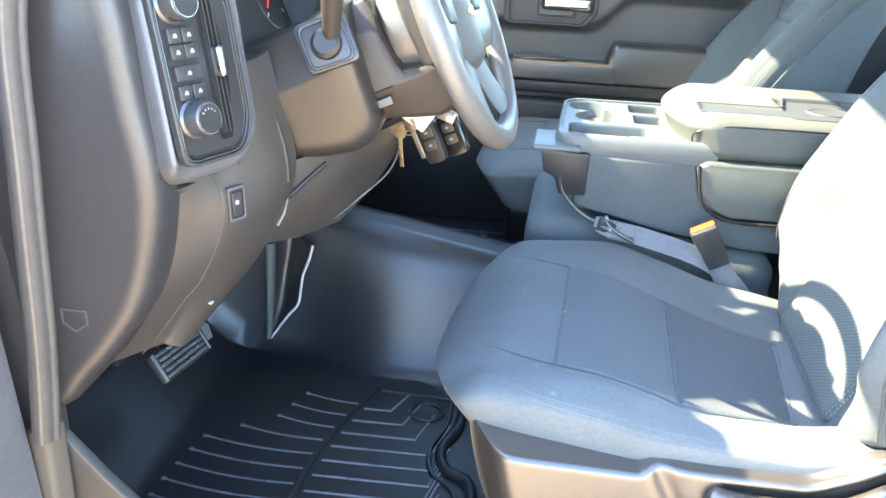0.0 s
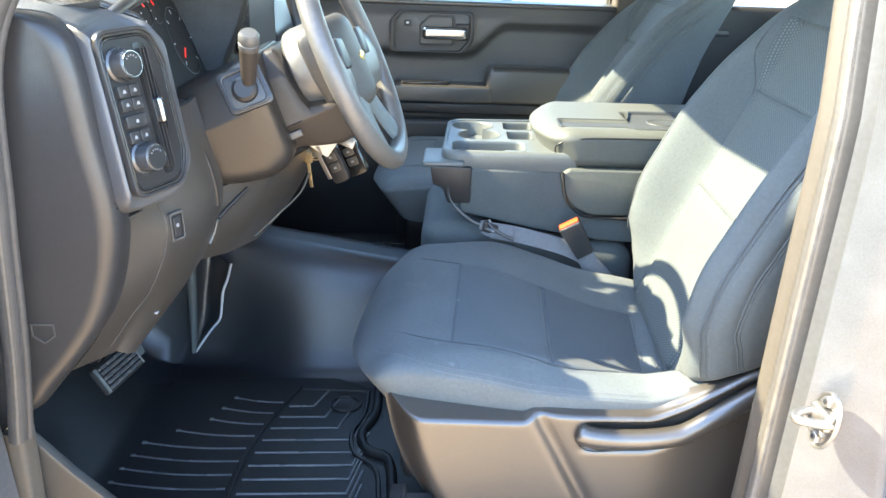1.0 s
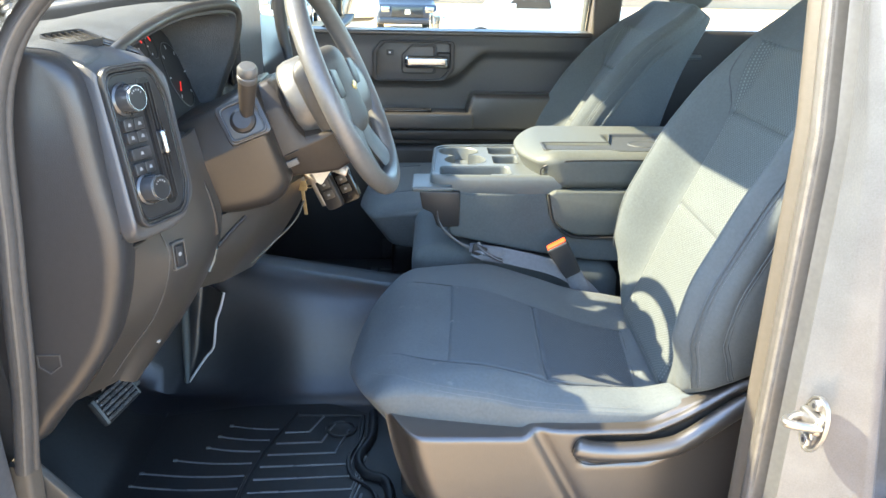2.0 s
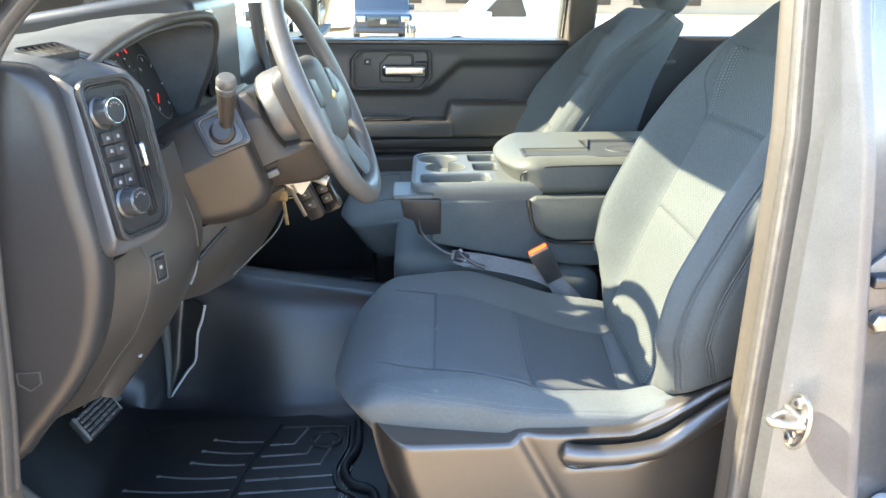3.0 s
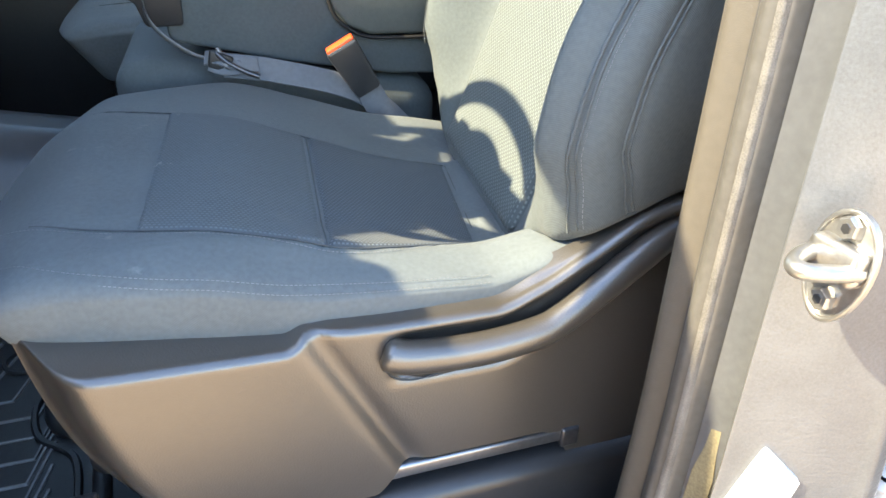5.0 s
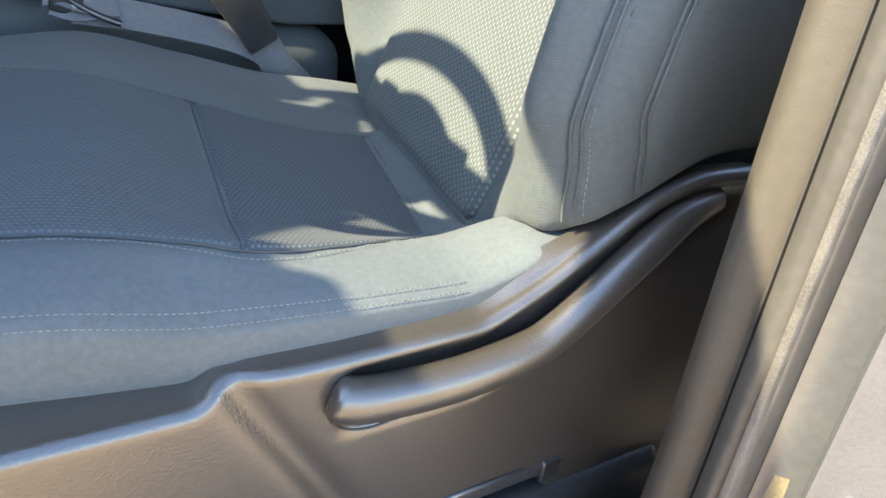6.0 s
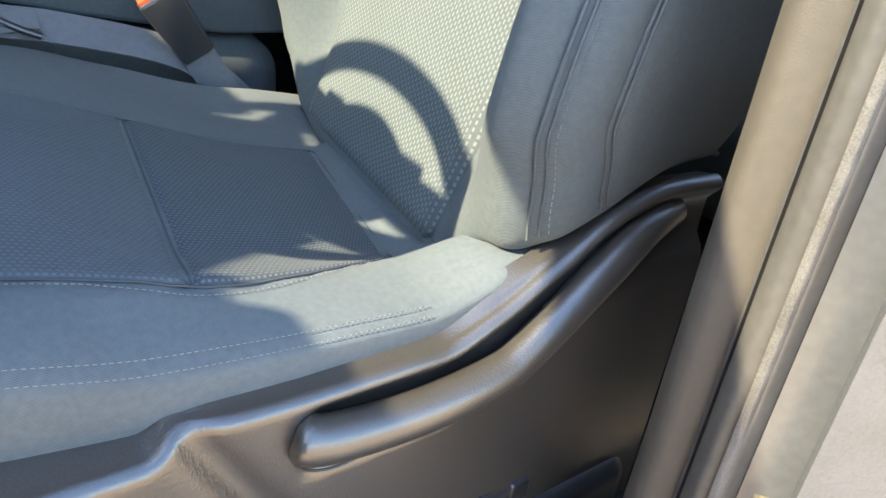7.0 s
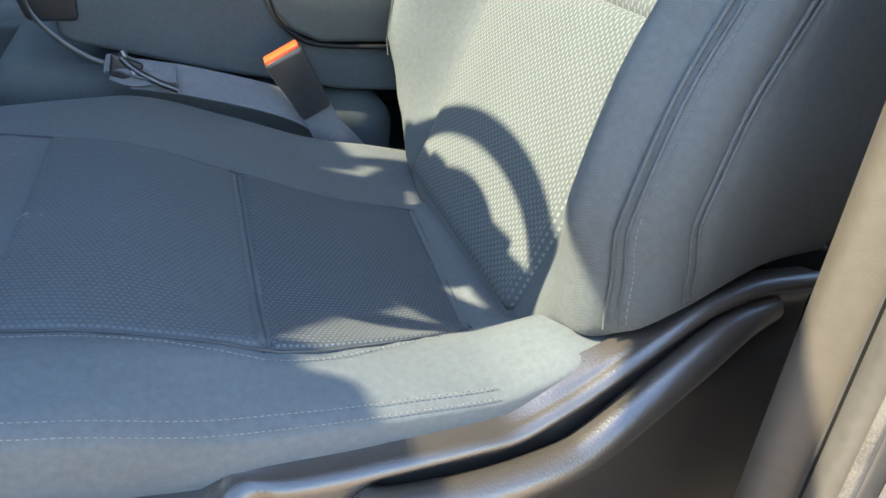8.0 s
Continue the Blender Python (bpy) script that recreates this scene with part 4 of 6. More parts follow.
    def lid(p):
        s = (p.x + 0.31) / 0.62
        tuck = 0.050 * (1 - sstep(0.0, 0.30, s)) * (abs(p.y) / 0.19) ** 2.2
        nose = (1 - sstep(0.0, 0.22, s)) * lerp(0.040, -0.006, (p.z + 0.046) / 0.092)
        x, y = p.x + 0.760 + tuck + nose, p.y + 0.004
        inside = lambda a, b, c, d: sstep(a, a + 0.012, x) * sstep(b, b - 0.012, x) * sstep(c, c + 0.010, y) * sstep(d, d - 0.010, y)
        sunk = 0.016 * max(inside(0.518, 0.70, -0.140, -0.060), inside(0.690, 0.874, -0.155, 0.047)) * (p.z > 0.03)
        return Vector((x, y, p.z + 0.604 - 0.012 * (1 - sstep(0.0, 0.11, s)) * max(0.0, p.z / 0.046) - sunk))
    part("armrest_lid", softbox(0.31, 0.192, 0.046, (0.045, 0.034, 0.026), (80, 56, 3), lid, 6), LID_VINYL, root, "padded grey vinyl armrest lid")
    part("armrest_seam", tube(spline([(0.505, -0.163, 0.592), (0.503, -0.168, 0.606), (0.515, -0.177, 0.619), (0.55, -0.1850, 0.628), (0.62, -0.1868, 0.633), (1.02, -0.1872, 0.634)], 5), 0.0019, 6), PLASTIC_BLACK, root)
    slot = rpoly([(0.515, -0.142), (0.665, -0.142), (0.695, -0.158), (0.84, -0.158), (0.875, -0.13), (0.875, 0.03), (0.84, 0.05), (0.715, 0.05), (0.690, -0.058), (0.515, -0.058)], 0.012, 4)
    sl = lambda k, kk: [(lerp(0.70, p.x, k), lerp(-0.09, p.y, kk)) for p in slot]
    part("armrest_tray", loft([[(x, y, z) for x, y in sl(k, kk)] for z, k, kk in ((0.6440, 1.025, 1.06), (0.6508, 1.02, 1.05), (0.6514, 1.0, 1.0), (0.6500, 0.985, 0.96), (0.6410, 0.975, 0.93))]), LID_TRAY, root, "dark moulded tray in the lid")
    part("pen_cup", lathe([(0.0, 0.0018), (0.030, 0.0018), (0.036, 0.005), (0.039, 0.001)], Matrix.Translation((0.785, -0.055, 0.6415)) @ Matrix.Diagonal((1.2, 1, 1, 1))), LID_TRAY, root)

    hook = rpoly([(0.212, 0.560), (0.310, 0.556), (0.310, 0.470), (0.256, 0.468), (0.244, 0.505), (0.220, 0.515)], [0.006, 0.004, 0.006, 0.012, 0.015, 0.01], 4)
    part("latch_cover", prism(hook, -0.188, -0.060, XZ, 0.005), PLASTIC_BLACK, root, "dark plastic latch cover")
    part("latch_top", box(0.194, 0.292, -0.192, -0.058, 0.5580, 0.570, 0.005), SILVERGREY, root)


SILVERGREY = surface("pale_grey_console_plastic", (0.104, 0.117, 0.116), rough=0.40, var=0.06, grain=0.2)
console()


def centre_belt():
    root = thing("centre_seat_belt", (0.45, -0.21, 0.33), "grey woven seat belt lying between the seat and the console", "seat belt")
    def band(points, half, lean):
        """A flat strap along points; lean: the way its face looks."""
        pts = spline(points, 6)
        rows, n = [], Vector(lean).normalized()
        for i, p in enumerate(pts):
            t = (pts[min(i + 1, len(pts) - 1)] - pts[max(i - 1, 0)]).normalized()
            w = t.cross(n).normalized()
            m = w.cross(t).normalized() * 0.0013
            rows.append([p + w * half + m, p - w * half + m, p - w * half - m, p + w * half - m])
        return loft(rows, angle=30)
    part("strap_loop", tube(spline([(0.240, -0.186, 0.510), (0.246, -0.196, 0.482), (0.266, -0.206, 0.458), (0.300, -0.214, 0.434), (0.33, -0.22, 0.424)], 5), 0.0036, 8, flat=(0.45, 1.0)), PLASTIC_DOOR, root)
    part("strap", band([(0.345, -0.222, 0.416), (0.37, -0.224, 0.413), (0.42, -0.228, 0.405), (0.52, -0.236, 0.380), (0.58, -0.246, 0.350), (0.64, -0.252, 0.29)], 0.020, (0.1, -0.75, 0.65)), BELT, root)
    part("strap_fold", band([(0.318, -0.220, 0.428), (0.335, -0.226, 0.430), (0.352, -0.232, 0.424), (0.372, -0.233, 0.420), (0.395, -0.231, 0.416)], 0.013, (0.2, -0.6, 0.8)), BELT, root)
    part("strap_crease", band([(0.325, -0.226, 0.421), (0.345, -0.234, 0.415), (0.370, -0.236, 0.416)], 0.011, (-0.3, -0.8, 0.5)), BELT, root)
    part("adjuster_plate", softbox(0.017, 0.004, 0.013, 0.003, (1, 1, 1), lambda p: Vector((p.x + 0.340 + 0.2 * p.z, p.y - 0.231, p.z + 0.424 - 0.4 * p.x)), 2), PLASTIC_BLACK, root, "black belt adjuster plate")
    part("belt_adjuster", tube(spline([(0.335, -0.232, 0.438), (0.350, -0.238, 0.424), (0.375, -0.243, 0.410), (0.395, -0.246, 0.402)], 4), 0.0042, 8), DARKSTEEL, root, "dark steel belt adjuster")
    part("adjuster_bar", tube([(0.338, -0.222, 0.442), (0.348, -0.240, 0.418)], 0.004, 8), STEEL, root)


centre_belt()


def buckle():
    root = thing("belt_buckle", (0.60, -0.262, 0.30), "black seat belt buckle with an orange-red button on a webbing stalk", "seat belt buckle")
    m = basis((0.541, -0.262, 0.411), (-0.52, 0.0, 0.85), (0.85, -0.12, 0.52))  # x up the buckle, y toward the back
    part("housing", prism(rpoly([(-0.042, -0.021), (0.045, -0.0265), (0.045, 0.0265), (-0.042, 0.021)], 0.006, 4), -0.013, 0.013, m, 0.004), PLASTIC, root)
    part("housing_groove", box(0.030, 0.0312, -0.0250, 0.0250, 0.0124, 0.0136, 0.0003, 1, lambda p: m @ p), PLASTIC_DOOR, root)
    part("button", prism(rpoly([(0.040, -0.0235), (0.0492, -0.0235), (0.0492, 0.0235), (0.040, 0.0235)], 0.003, 3), -0.010, 0.010, m, 0.002), RED, root, "orange-red release button")
    part("label_plate", prism(rpoly([(-0.018, -0.014), (0.022, -0.016), (0.022, 0.012), (-0.018, 0.012)], 0.003, 2), 0.0128, 0.0142, m, 0.0004), PLASTIC_GLOSS, root)
    for k in range(2):
        part("print_bar", prism([(-0.004 + 0.007 * k, -0.006), (-0.001 + 0.007 * k, -0.006), (-0.001 + 0.007 * k, 0.006), (-0.004 + 0.007 * k, 0.006)], 0.0140, 0.0148, m), MARK, root)
    part("stalk", tube(spline([(0.563, -0.262, 0.375), (0.585, -0.262, 0.335), (0.605, -0.262, 0.30), (0.63, -0.262, 0.27)], 4), 0.021, 10, flat=(1.0, 0.16), up=(0, 1, 0)), BELT, root)
    part("anchor_cap", lathe([(0.0, 0.012), (0.018, 0.010), (0.022, 0.0)], basis((0.665, -0.268, 0.285), (1, 0, 0), (0, 0, 1))), PLASTIC_BLACK, root)


buckle()


# ---- steering wheel and column ----
WHEEL = Vector((0.047, -0.54, 0.846))
TILT = radians(24)
W_AXIS = Vector((math.cos(TILT), 0, math.sin(TILT)))
W_M = basis(WHEEL, (0, 1, 0), (-math.sin(TILT), 0, math.cos(TILT)))  # x to the right, y up the wheel, z toward the driver


def steering_wheel():
    root = thing("steering_wheel", tuple(WHEEL), "grey urethane steering wheel with a sunlit padded hub", "steering wheel", skew=0.10)
    R = 0.188
    rim = []
    for k in range(64):
        a = math.tau * k / 64
        flat = 1 - 0.02 * max(0.0, -math.sin(a)) ** 6
        rim.append(W_M @ Vector((R * math.cos(a), R * flat * math.sin(a), 0)))
    part("rim", tube(rim, 0.0185, 16, True, flat=(1.0, 0.90), up=W_AXIS), LEATHER, root)
    hub_bm = softbox(0.100, 0.080, 0.026, (0.03, 0.03, 0.022), (6, 6, 2), lambda p: W_M @ Vector((p.x * (1 - 0.25 * sstep(0.02, -0.07, p.y)), p.y, p.z - 0.012 - 3.2 * p.x * p.x)), 5)
    part("airbag_cover", hub_bm, HUB, root, "padded grey airbag cover")
    part("emblem", prism(rpoly([(-0.019, -0.004), (-0.008, -0.004), (-0.008, -0.008), (0.008, -0.008), (0.008, -0.004), (0.019, -0.004), (0.019, 0.004), (0.008, 0.004), (0.008, 0.008), (-0.008, 0.008), (-0.008, 0.004), (-0.019, 0.004)], 0.001, 1),
                        0.0125, 0.0150, W_M, 0.0005), GOLD, root, "small gold emblem plate")
    for sx in (-1, 1):
        part("spoke", tube(spline([W_M @ Vector((sx * 0.05, -0.006, -0.014)), W_M @ Vector((sx * 0.11, -0.012, -0.006)), W_M @ Vector((sx * R, -0.012, 0))], 5), 0.054, 12, flat=(1.0, 0.20), up=W_AXIS), LEATHER, root)
        part("switch_pad", prism(rpoly([(-0.026, -0.022), (0.022, -0.026), (0.028, 0.022), (-0.022, 0.028)], 0.008, 3), 0.0, 0.010, W_M @ Matrix.Translation((sx * 0.098, 0.018, -0.002)), 0.003), PLASTIC_BLACK, root,
             "matt black switch pad")
        part("lower_spoke", tube(spline([W_M @ Vector((sx * 0.030, -0.055, -0.012)), W_M @ Vector((sx * 0.055, -0.11, -0.010)), W_M @ Vector((sx * 0.078, -0.165, 0))], 5), 0.037, 12, flat=(1.0, 0.24), up=W_AXIS), SILVERGREY, root,
             "satin grey lower spoke")


steering_wheel()


def column():
    root = thing("steering_column", (-0.20, -0.54, 0.72), "dark moulded steering column shroud with stalk and ignition", "steering column")
    # tilting shroud from the cowl to the wheel, creased along its side, the lower half reaching further back
    rows = []
    for s, top, foot, k in ((-0.255, 0.066, -0.078, 0.98), (-0.20, 0.070, -0.084, 1.0), (-0.135, 0.072, -0.096, 1.0), (-0.112, 0.070, -0.104, 0.99), (-0.104, 0.060, -0.107, 0.97),
                            (-0.098, 0.0, -0.109, 0.96), (-0.092, -0.030, -0.111, 0.95), (-0.070, -0.036, -0.117, 0.93), (-0.045, -0.044, -0.114, 0.89), (-0.034, -0.050, -0.110, 0.84), (-0.030, -0.055, -0.104, 0.76)):
        mid = lerp(top, -0.050, 0.35)
        half = [(0.066, top), (0.094, mid), (0.097, -0.050), (0.066, foot)]
        poly = [(-x * k, y) for x, y in half[::-1]] + [(x * k, y) for x, y in half]
        rows.append([W_M @ Vector((q.x, q.y, s)) for q in rpoly(poly, [0.016, 0.008, 0.012, 0.022, 0.022, 0.012, 0.008, 0.016], 5)])
    part("tilt_shroud", loft(rows, angle=40), COLLAR, root, "dark brown plastic column shroud")
    part("shroud_seam", tube([W_M @ Vector((-0.0965, -0.050, s)) for s in (-0.17, -0.14, -0.11)], 0.0012, 6), PLASTIC_BLACK, root)
    part("shroud_clip", softbox(0.0025, 0.006, 0.016, 0.002, (1, 1, 1), lambda p: W_M @ (p + Vector((-0.0935, -0.067, -0.135))), 2), PLASTIC_DOOR, root)
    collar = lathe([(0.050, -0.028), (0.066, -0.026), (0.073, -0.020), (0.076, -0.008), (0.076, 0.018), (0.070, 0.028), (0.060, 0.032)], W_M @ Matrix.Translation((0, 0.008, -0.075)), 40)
    # paler than the shroud, so the sunlit look is partly in the colour
    part("collar", collar, LEATHER, root, "column collar, its sunlit look partly in its pale colour")
    # large fixed cowl below and beside the column, with a crease along its outboard side
    rows = []
    for i, x in enumerate((-0.262, -0.24, -0.21, -0.18, -0.15, -0.12, -0.098, -0.086, -0.080, -0.077)):
        k = (1, 1, 1, 1, 1, 1, 1, 0.985, 0.95, 0.86)[i]
        top, crease, foot = 0.812 + 0.45 * (x + 0.2), 0.724 + 0.50 * (x + 0.2), 0.640 + 0.16 * (x + 0.2) + 7.0 * max(0.0, x + 0.15) ** 2
        half = [(-0.118, top), (-0.138, crease + 0.012), (-0.112, foot), (0.100, foot + 0.01), (0.118, crease), (0.108, top)]
        c = Vector((-0.01, (top + foot) / 2))
        rows.append([(x + (0.30 * (0.80 - q.y)) * sstep(-0.20, -0.10, x), -0.55 + lerp(c.x, q.x, k), lerp(c.y, q.y, k)) for q in rpoly(half, [0.028, 0.012, 0.040, 0.04, 0.03, 0.03], 6)])
    part("lower_cowl", loft(rows, angle=40), COWL, root, "bulging dark plastic column cowl")
    m = basis((-0.112, -0.684, 0.812), (0.90, 0.15, 0.40), (-0.42, 0.25, 0.85))
    part("stalk_plate", prism(rpoly([(-0.035, -0.030), (0.035, -0.034), (0.035, 0.034), (-0.035, 0.036)], 0.010, 4), -0.006, 0.006, m, 0.003), PLASTIC, root, "dark plastic stalk bezel")
    sf = rpoly([(-0.040, -0.036), (0.040, -0.040), (0.040, 0.040), (-0.040, 0.042)], 0.014, 5)
    part("stalk_frame", ring([q * 0.76 for q in sf], [q * 0.66 for q in sf], -0.004, 0.0095, m, 0.003), PLASTIC, root)
    part("stalk_boot", lathe([(0.021, 0.0), (0.019, 0.010), (0.014, 0.014), (0.0, 0.014)], m @ Matrix.Translation((0, 0, 0.004))), PLASTIC_BLACK, root)
    a, b = Vector((-0.108, -0.682, 0.808)), Vector((-0.094, -0.728, 0.893))
    part("tilt_stalk", tube([a.lerp(b, k / 6) for k in range(7)], [0.0095, 0.0105, 0.0115, 0.0125, 0.0135, 0.014, 0.014], 16), COLLAR, root, "dark plastic column stalk")
    part("stalk_knob", lathe([(0.0140, -0.016), (0.0152, -0.014), (0.0152, -0.006), (0.0142, -0.005), (0.0152, -0.003), (0.0152, 0.006), (0.012, 0.011), (0.0, 0.012)], Matrix.Translation(b) @ (b - a).to_track_quat("Z", "Y").to_matrix().to_4x4()), PLASTIC_DOOR, root,
         "satin grey stalk end")
    # gear lever behind the wheel, on the far side
    gl = spline([(-0.12, -0.46, 0.80), (-0.075, -0.37, 0.835), (-0.074, -0.345, 0.875), (-0.085, -0.340, 0.93), (-0.090, -0.338, 1.00)], 6)
    part("gear_lever", tube(gl, [0.008 + 0.006 * sstep(0.4, 1.0, i / (len(gl) - 1)) for i in range(len(gl))], 10), PLASTIC_BLACK, root, "black column gear lever")
    part("ignition_lock", lathe([(0.020, 0.0), (0.020, 0.022), (0.014, 0.026), (0.0, 0.026)], basis((-0.055, -0.45, 0.70), (0, 0.9, 0.4), (0.4, -0.4, 0.9))), DARKSTEEL, root)


column()


def keys():
    root = thing("key_bunch", (-0.02, -0.46, 0.66), "bunch of keys with cream tag and black fobs in the ignition", "keys")
    def card(o, u, v, w, h, t, r=0.004):
        return prism(rpoly([(-w, -h), (w, -h), (w, h), (-w, h)], r, 3), -t, t, basis(o, u, v), min(0.0015, t * 0.6))
    part("key_tag", card((-0.022, -0.47, 0.682), (0.85, -0.1, -0.55), (0.5, 0.2, 0.85), 0.028, 0.019, 0.0012), TAG, root, "cream paper key tag")
    for name, o, w, h, mat_, text in (("key_fob", (0.004, -0.450, 0.632), 0.036, 0.017, PLASTIC_BLACK, "black remote fob"), ("second_fob", (0.036, -0.432, 0.640), 0.034, 0.020, PLASTIC_GLOSS, "gloss black remote fob")):
        u, v = Vector((0.42, -0.1, -0.90)), Vector((0.90, -0.3, 0.42))
        fob = part(name, card(o, u, v, w, h, 0.008, 0.009), mat_, root, text)
        mf = basis(o, u, v)
        for k in (-0.45, 0.15):
            part("fob_button", prism(rpoly([(w * k - 0.008, -0.011), (w * k + 0.008, -0.011), (w * k + 0.008, 0.011), (w * k - 0.008, 0.011)], 0.003, 3), 0.007, 0.0096, mf, 0.001), PLASTIC_SOFT, fob)
            part("button_print", prism([(w * k - 0.002, -0.003), (w * k + 0.002, -0.003), (w * k + 0.002, 0.003), (w * k - 0.002, 0.003)], 0.0094, 0.0099, mf), ICON, fob)
    part("fob_clip", card((0.026, -0.446, 0.676), (0.85, -0.2, -0.3), (0.3, 0.1, 0.95), 0.015, 0.010, 0.003, 0.003), STEEL, root, "bright steel key clip")
    def key(name, o, u, v, length, wide, mat_, text):
        u, v = Vector(u), Vector(v)
        k = part(name, card(o, u, v, length, wide, 0.0011, 0.001), mat_, root, text)
        part("key_bow", card(Vector(o) - u.normalized() * (length + 0.006), u, v, 0.010, 0.0105, 0.0013, 0.006), mat_, k)
    key("key_blade", (-0.043, -0.475, 0.618), (0.10, 0, -0.99), (0.9, -0.4, 0.1), 0.026, 0.0036, BRASS, "worn brass key")
    key("second_key", (-0.016, -0.472, 0.632), (0.42, 0, -0.90), (0.9, -0.4, 0.42), 0.026, 0.0042, STEEL, "steel key")
    key("third_key", (-0.060, -0.470, 0.640), (-0.45, 0, -0.88), (0.85, -0.4, -0.45), 0.014, 0.0036, STEEL, "short steel key")
    for k in range(3):
        c = Vector((-0.048 + 0.008 * k, -0.47, 0.664 - 0.005 * k))
        pts = [c + Vector((0.010 * math.cos(a), 0.004 * math.sin(a + k), 0.010 * math.sin(a))) for a in (math.tau * i / 14 for i in range(14))]
        part("key_ring", tube(pts, 0.0014, 6, True), BRASS, root)


keys()


# ---- dashboard ----
def knee_profile(y):
    """The dash below the controls at y: points in x and z from the top front, round the rear, to the foot."""
    return [(-0.46, 0.93), (-0.33, 0.935), (-0.285, 0.915), (-0.268, 0.87), (-0.258, 0.78), (-0.246, 0.69), (-0.252, 0.62), (-0.275, 0.54), (-0.315, 0.475), (-0.36, 0.42), (-0.40, 0.375), (-0.46, 0.375)]


def dashboard():
    root = thing("dashboard", (-0.45, 0.0, 0.40), "dark moulded plastic dashboard with gauges, light switches and vents", "dashboard")
    # outer end: a pod rounded over at its outboard edge
    rows = []
    for y, inset in ((-0.912, 0.026), (-0.9105, 0.016), (-0.906, 0.008), (-0.899, 0.0025), (-0.890, 0.0), (-0.855, 0.0), (-0.80, 0.0), (-0.74, 0.004), (-0.70, 0.012), (-0.66, 0.03)):
        prof = spline([(x, z, 0) for x, z in knee_profile(y)], 4)
        rows.append([((p.x - (inset if p.x > -0.45 else 0)) , y, p.y + (inset * 0.6 * (0.66 - p.y) / 0.3 if p.y < 0.6 else 0)) for p in prof])
    part("end_pod", loft(rows, angle=60), PLASTIC, root, "smooth dark plastic dash end and knee pod")
    # fine gaps between the end cap, the top and the control bezel
    part("end_gap", tube(spline([(-0.42, -0.895, 0.934), (-0.345, -0.903, 0.927), (-0.31, -0.897, 0.918), (-0.290, -0.885, 0.911)], 4), 0.0026, 6), PLASTIC_GLOSS, root)
    mk = Matrix(((1, 0, 0, -0.362), (0, 0, -1, -0.9122), (0, 1, 0, 0.512), (0, 0, 0, 1)))
    part("moulded_mark", ring([(-0.016, -0.006), (0, -0.018), (0.016, -0.006), (0.016, 0.013), (-0.016, 0.013)], [(-0.014, -0.005), (0, -0.0155), (0.014, -0.005), (0.014, 0.011), (-0.014, 0.011)], -0.001, 0.0014, mk), PLASTIC_DOOR, root)
    # upper shell across the car
    rows = []
    for y in (-0.868, -0.855, -0.80, -0.70, -0.60, -0.3, 0.0, 0.3, 0.6, 0.80, 0.88, 0.90):
        e = 0.02 * sstep(0.84, 0.90, abs(y)) + 0.012 * sstep(-0.62, -0.74, y)
        k = 0.026 * sstep(-0.64, -0.74, y)
        prof = [(-0.84, 0.90), (-0.60, 0.925 - e), (-0.42, 0.955 - e), (-0.35 + k, 0.957 - e), (-0.315 + k, 0.945 - e), (-0.302 + k, 0.915), (-0.315, 0.88), (-0.50, 0.86), (-0.84, 0.85)]
        rows.append([(p.x, y, p.y) for p in spline([(a, b, 0) for a, b in prof], 4)])
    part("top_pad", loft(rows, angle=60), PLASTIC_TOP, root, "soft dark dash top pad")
    # body behind the instruments and to the far side
    body = rpoly([(-0.84, 0.40), (-0.42, 0.40), (-0.32, 0.50), (-0.30, 0.90), (-0.84, 0.90)], 0.03, 3)
    part("dash_body", prism(body, -0.68, 0.895, XZ, 0.01), PLASTIC, root)
    far = rpoly([(-0.60, 0.50), (-0.30, 0.50), (-0.22, 0.60), (-0.20, 0.80), (-0.25, 0.90), (-0.60, 0.92)], 0.04, 4)
    part("far_fascia", prism(far, 0.20, 0.89, XZ, 0.02, 3), PLASTIC_BLACK, root)
    stack = rpoly([(-0.60, 0.45), (-0.26, 0.47), (-0.20, 0.70), (-0.20, 1.0), (-0.24, 1.022), (-0.60, 0.96)], 0.03, 4)
    part("radio_panel", prism(stack, -0.366, 0.20, XZ, 0.02, 3), PLASTIC, root, "dark centre fascia")
    part("side_vent", prism(rpoly([(-0.055, -0.085), (0.055, -0.085), (0.06, 0.085), (-0.05, 0.085)], 0.02, 4), 0.0, 0.008, basis((-0.197, -0.27, 0.90), (0, 1, 0), (0, 0, 1)), 0.004), PLASTIC_GLOSS, root)
    # demister vent on the outboard top
    vm = basis((-0.312, -0.800, 0.9400), (0.37, 0.93, 0.05), (-0.93, 0.37, 0.27))
    vm = vm if vm.col[2].z > 0 else vm @ Matrix.Rotation(math.pi, 4, "X")
    frame_o = rpoly([(-0.040, -0.021), (0.040, -0.021), (0.040, 0.021), (-0.040, 0.021)], 0.009, 4)
    part("vent_frame", ring(frame_o, [p * 0.93 for p in frame_o], -0.014, 0.0070, vm, 0.0012), PLASTIC, root)
    part("vent_well", prism([p * 0.95 for p in frame_o], -0.008, 0.0018, vm), PLASTIC_GLOSS, root)
    for k in range(6):
        u = -0.030 + 0.0115 * k
        part("vent_louvre", prism([(u - 0.0010, -0.018), (u + 0.0010, -0.018), (u + 0.0036, 0.018), (u + 0.0016, 0.018)], 0.001, 0.0055, vm), PLASTIC_SOFT, root)
    controls(root)
    cluster(root)
    knee(root)


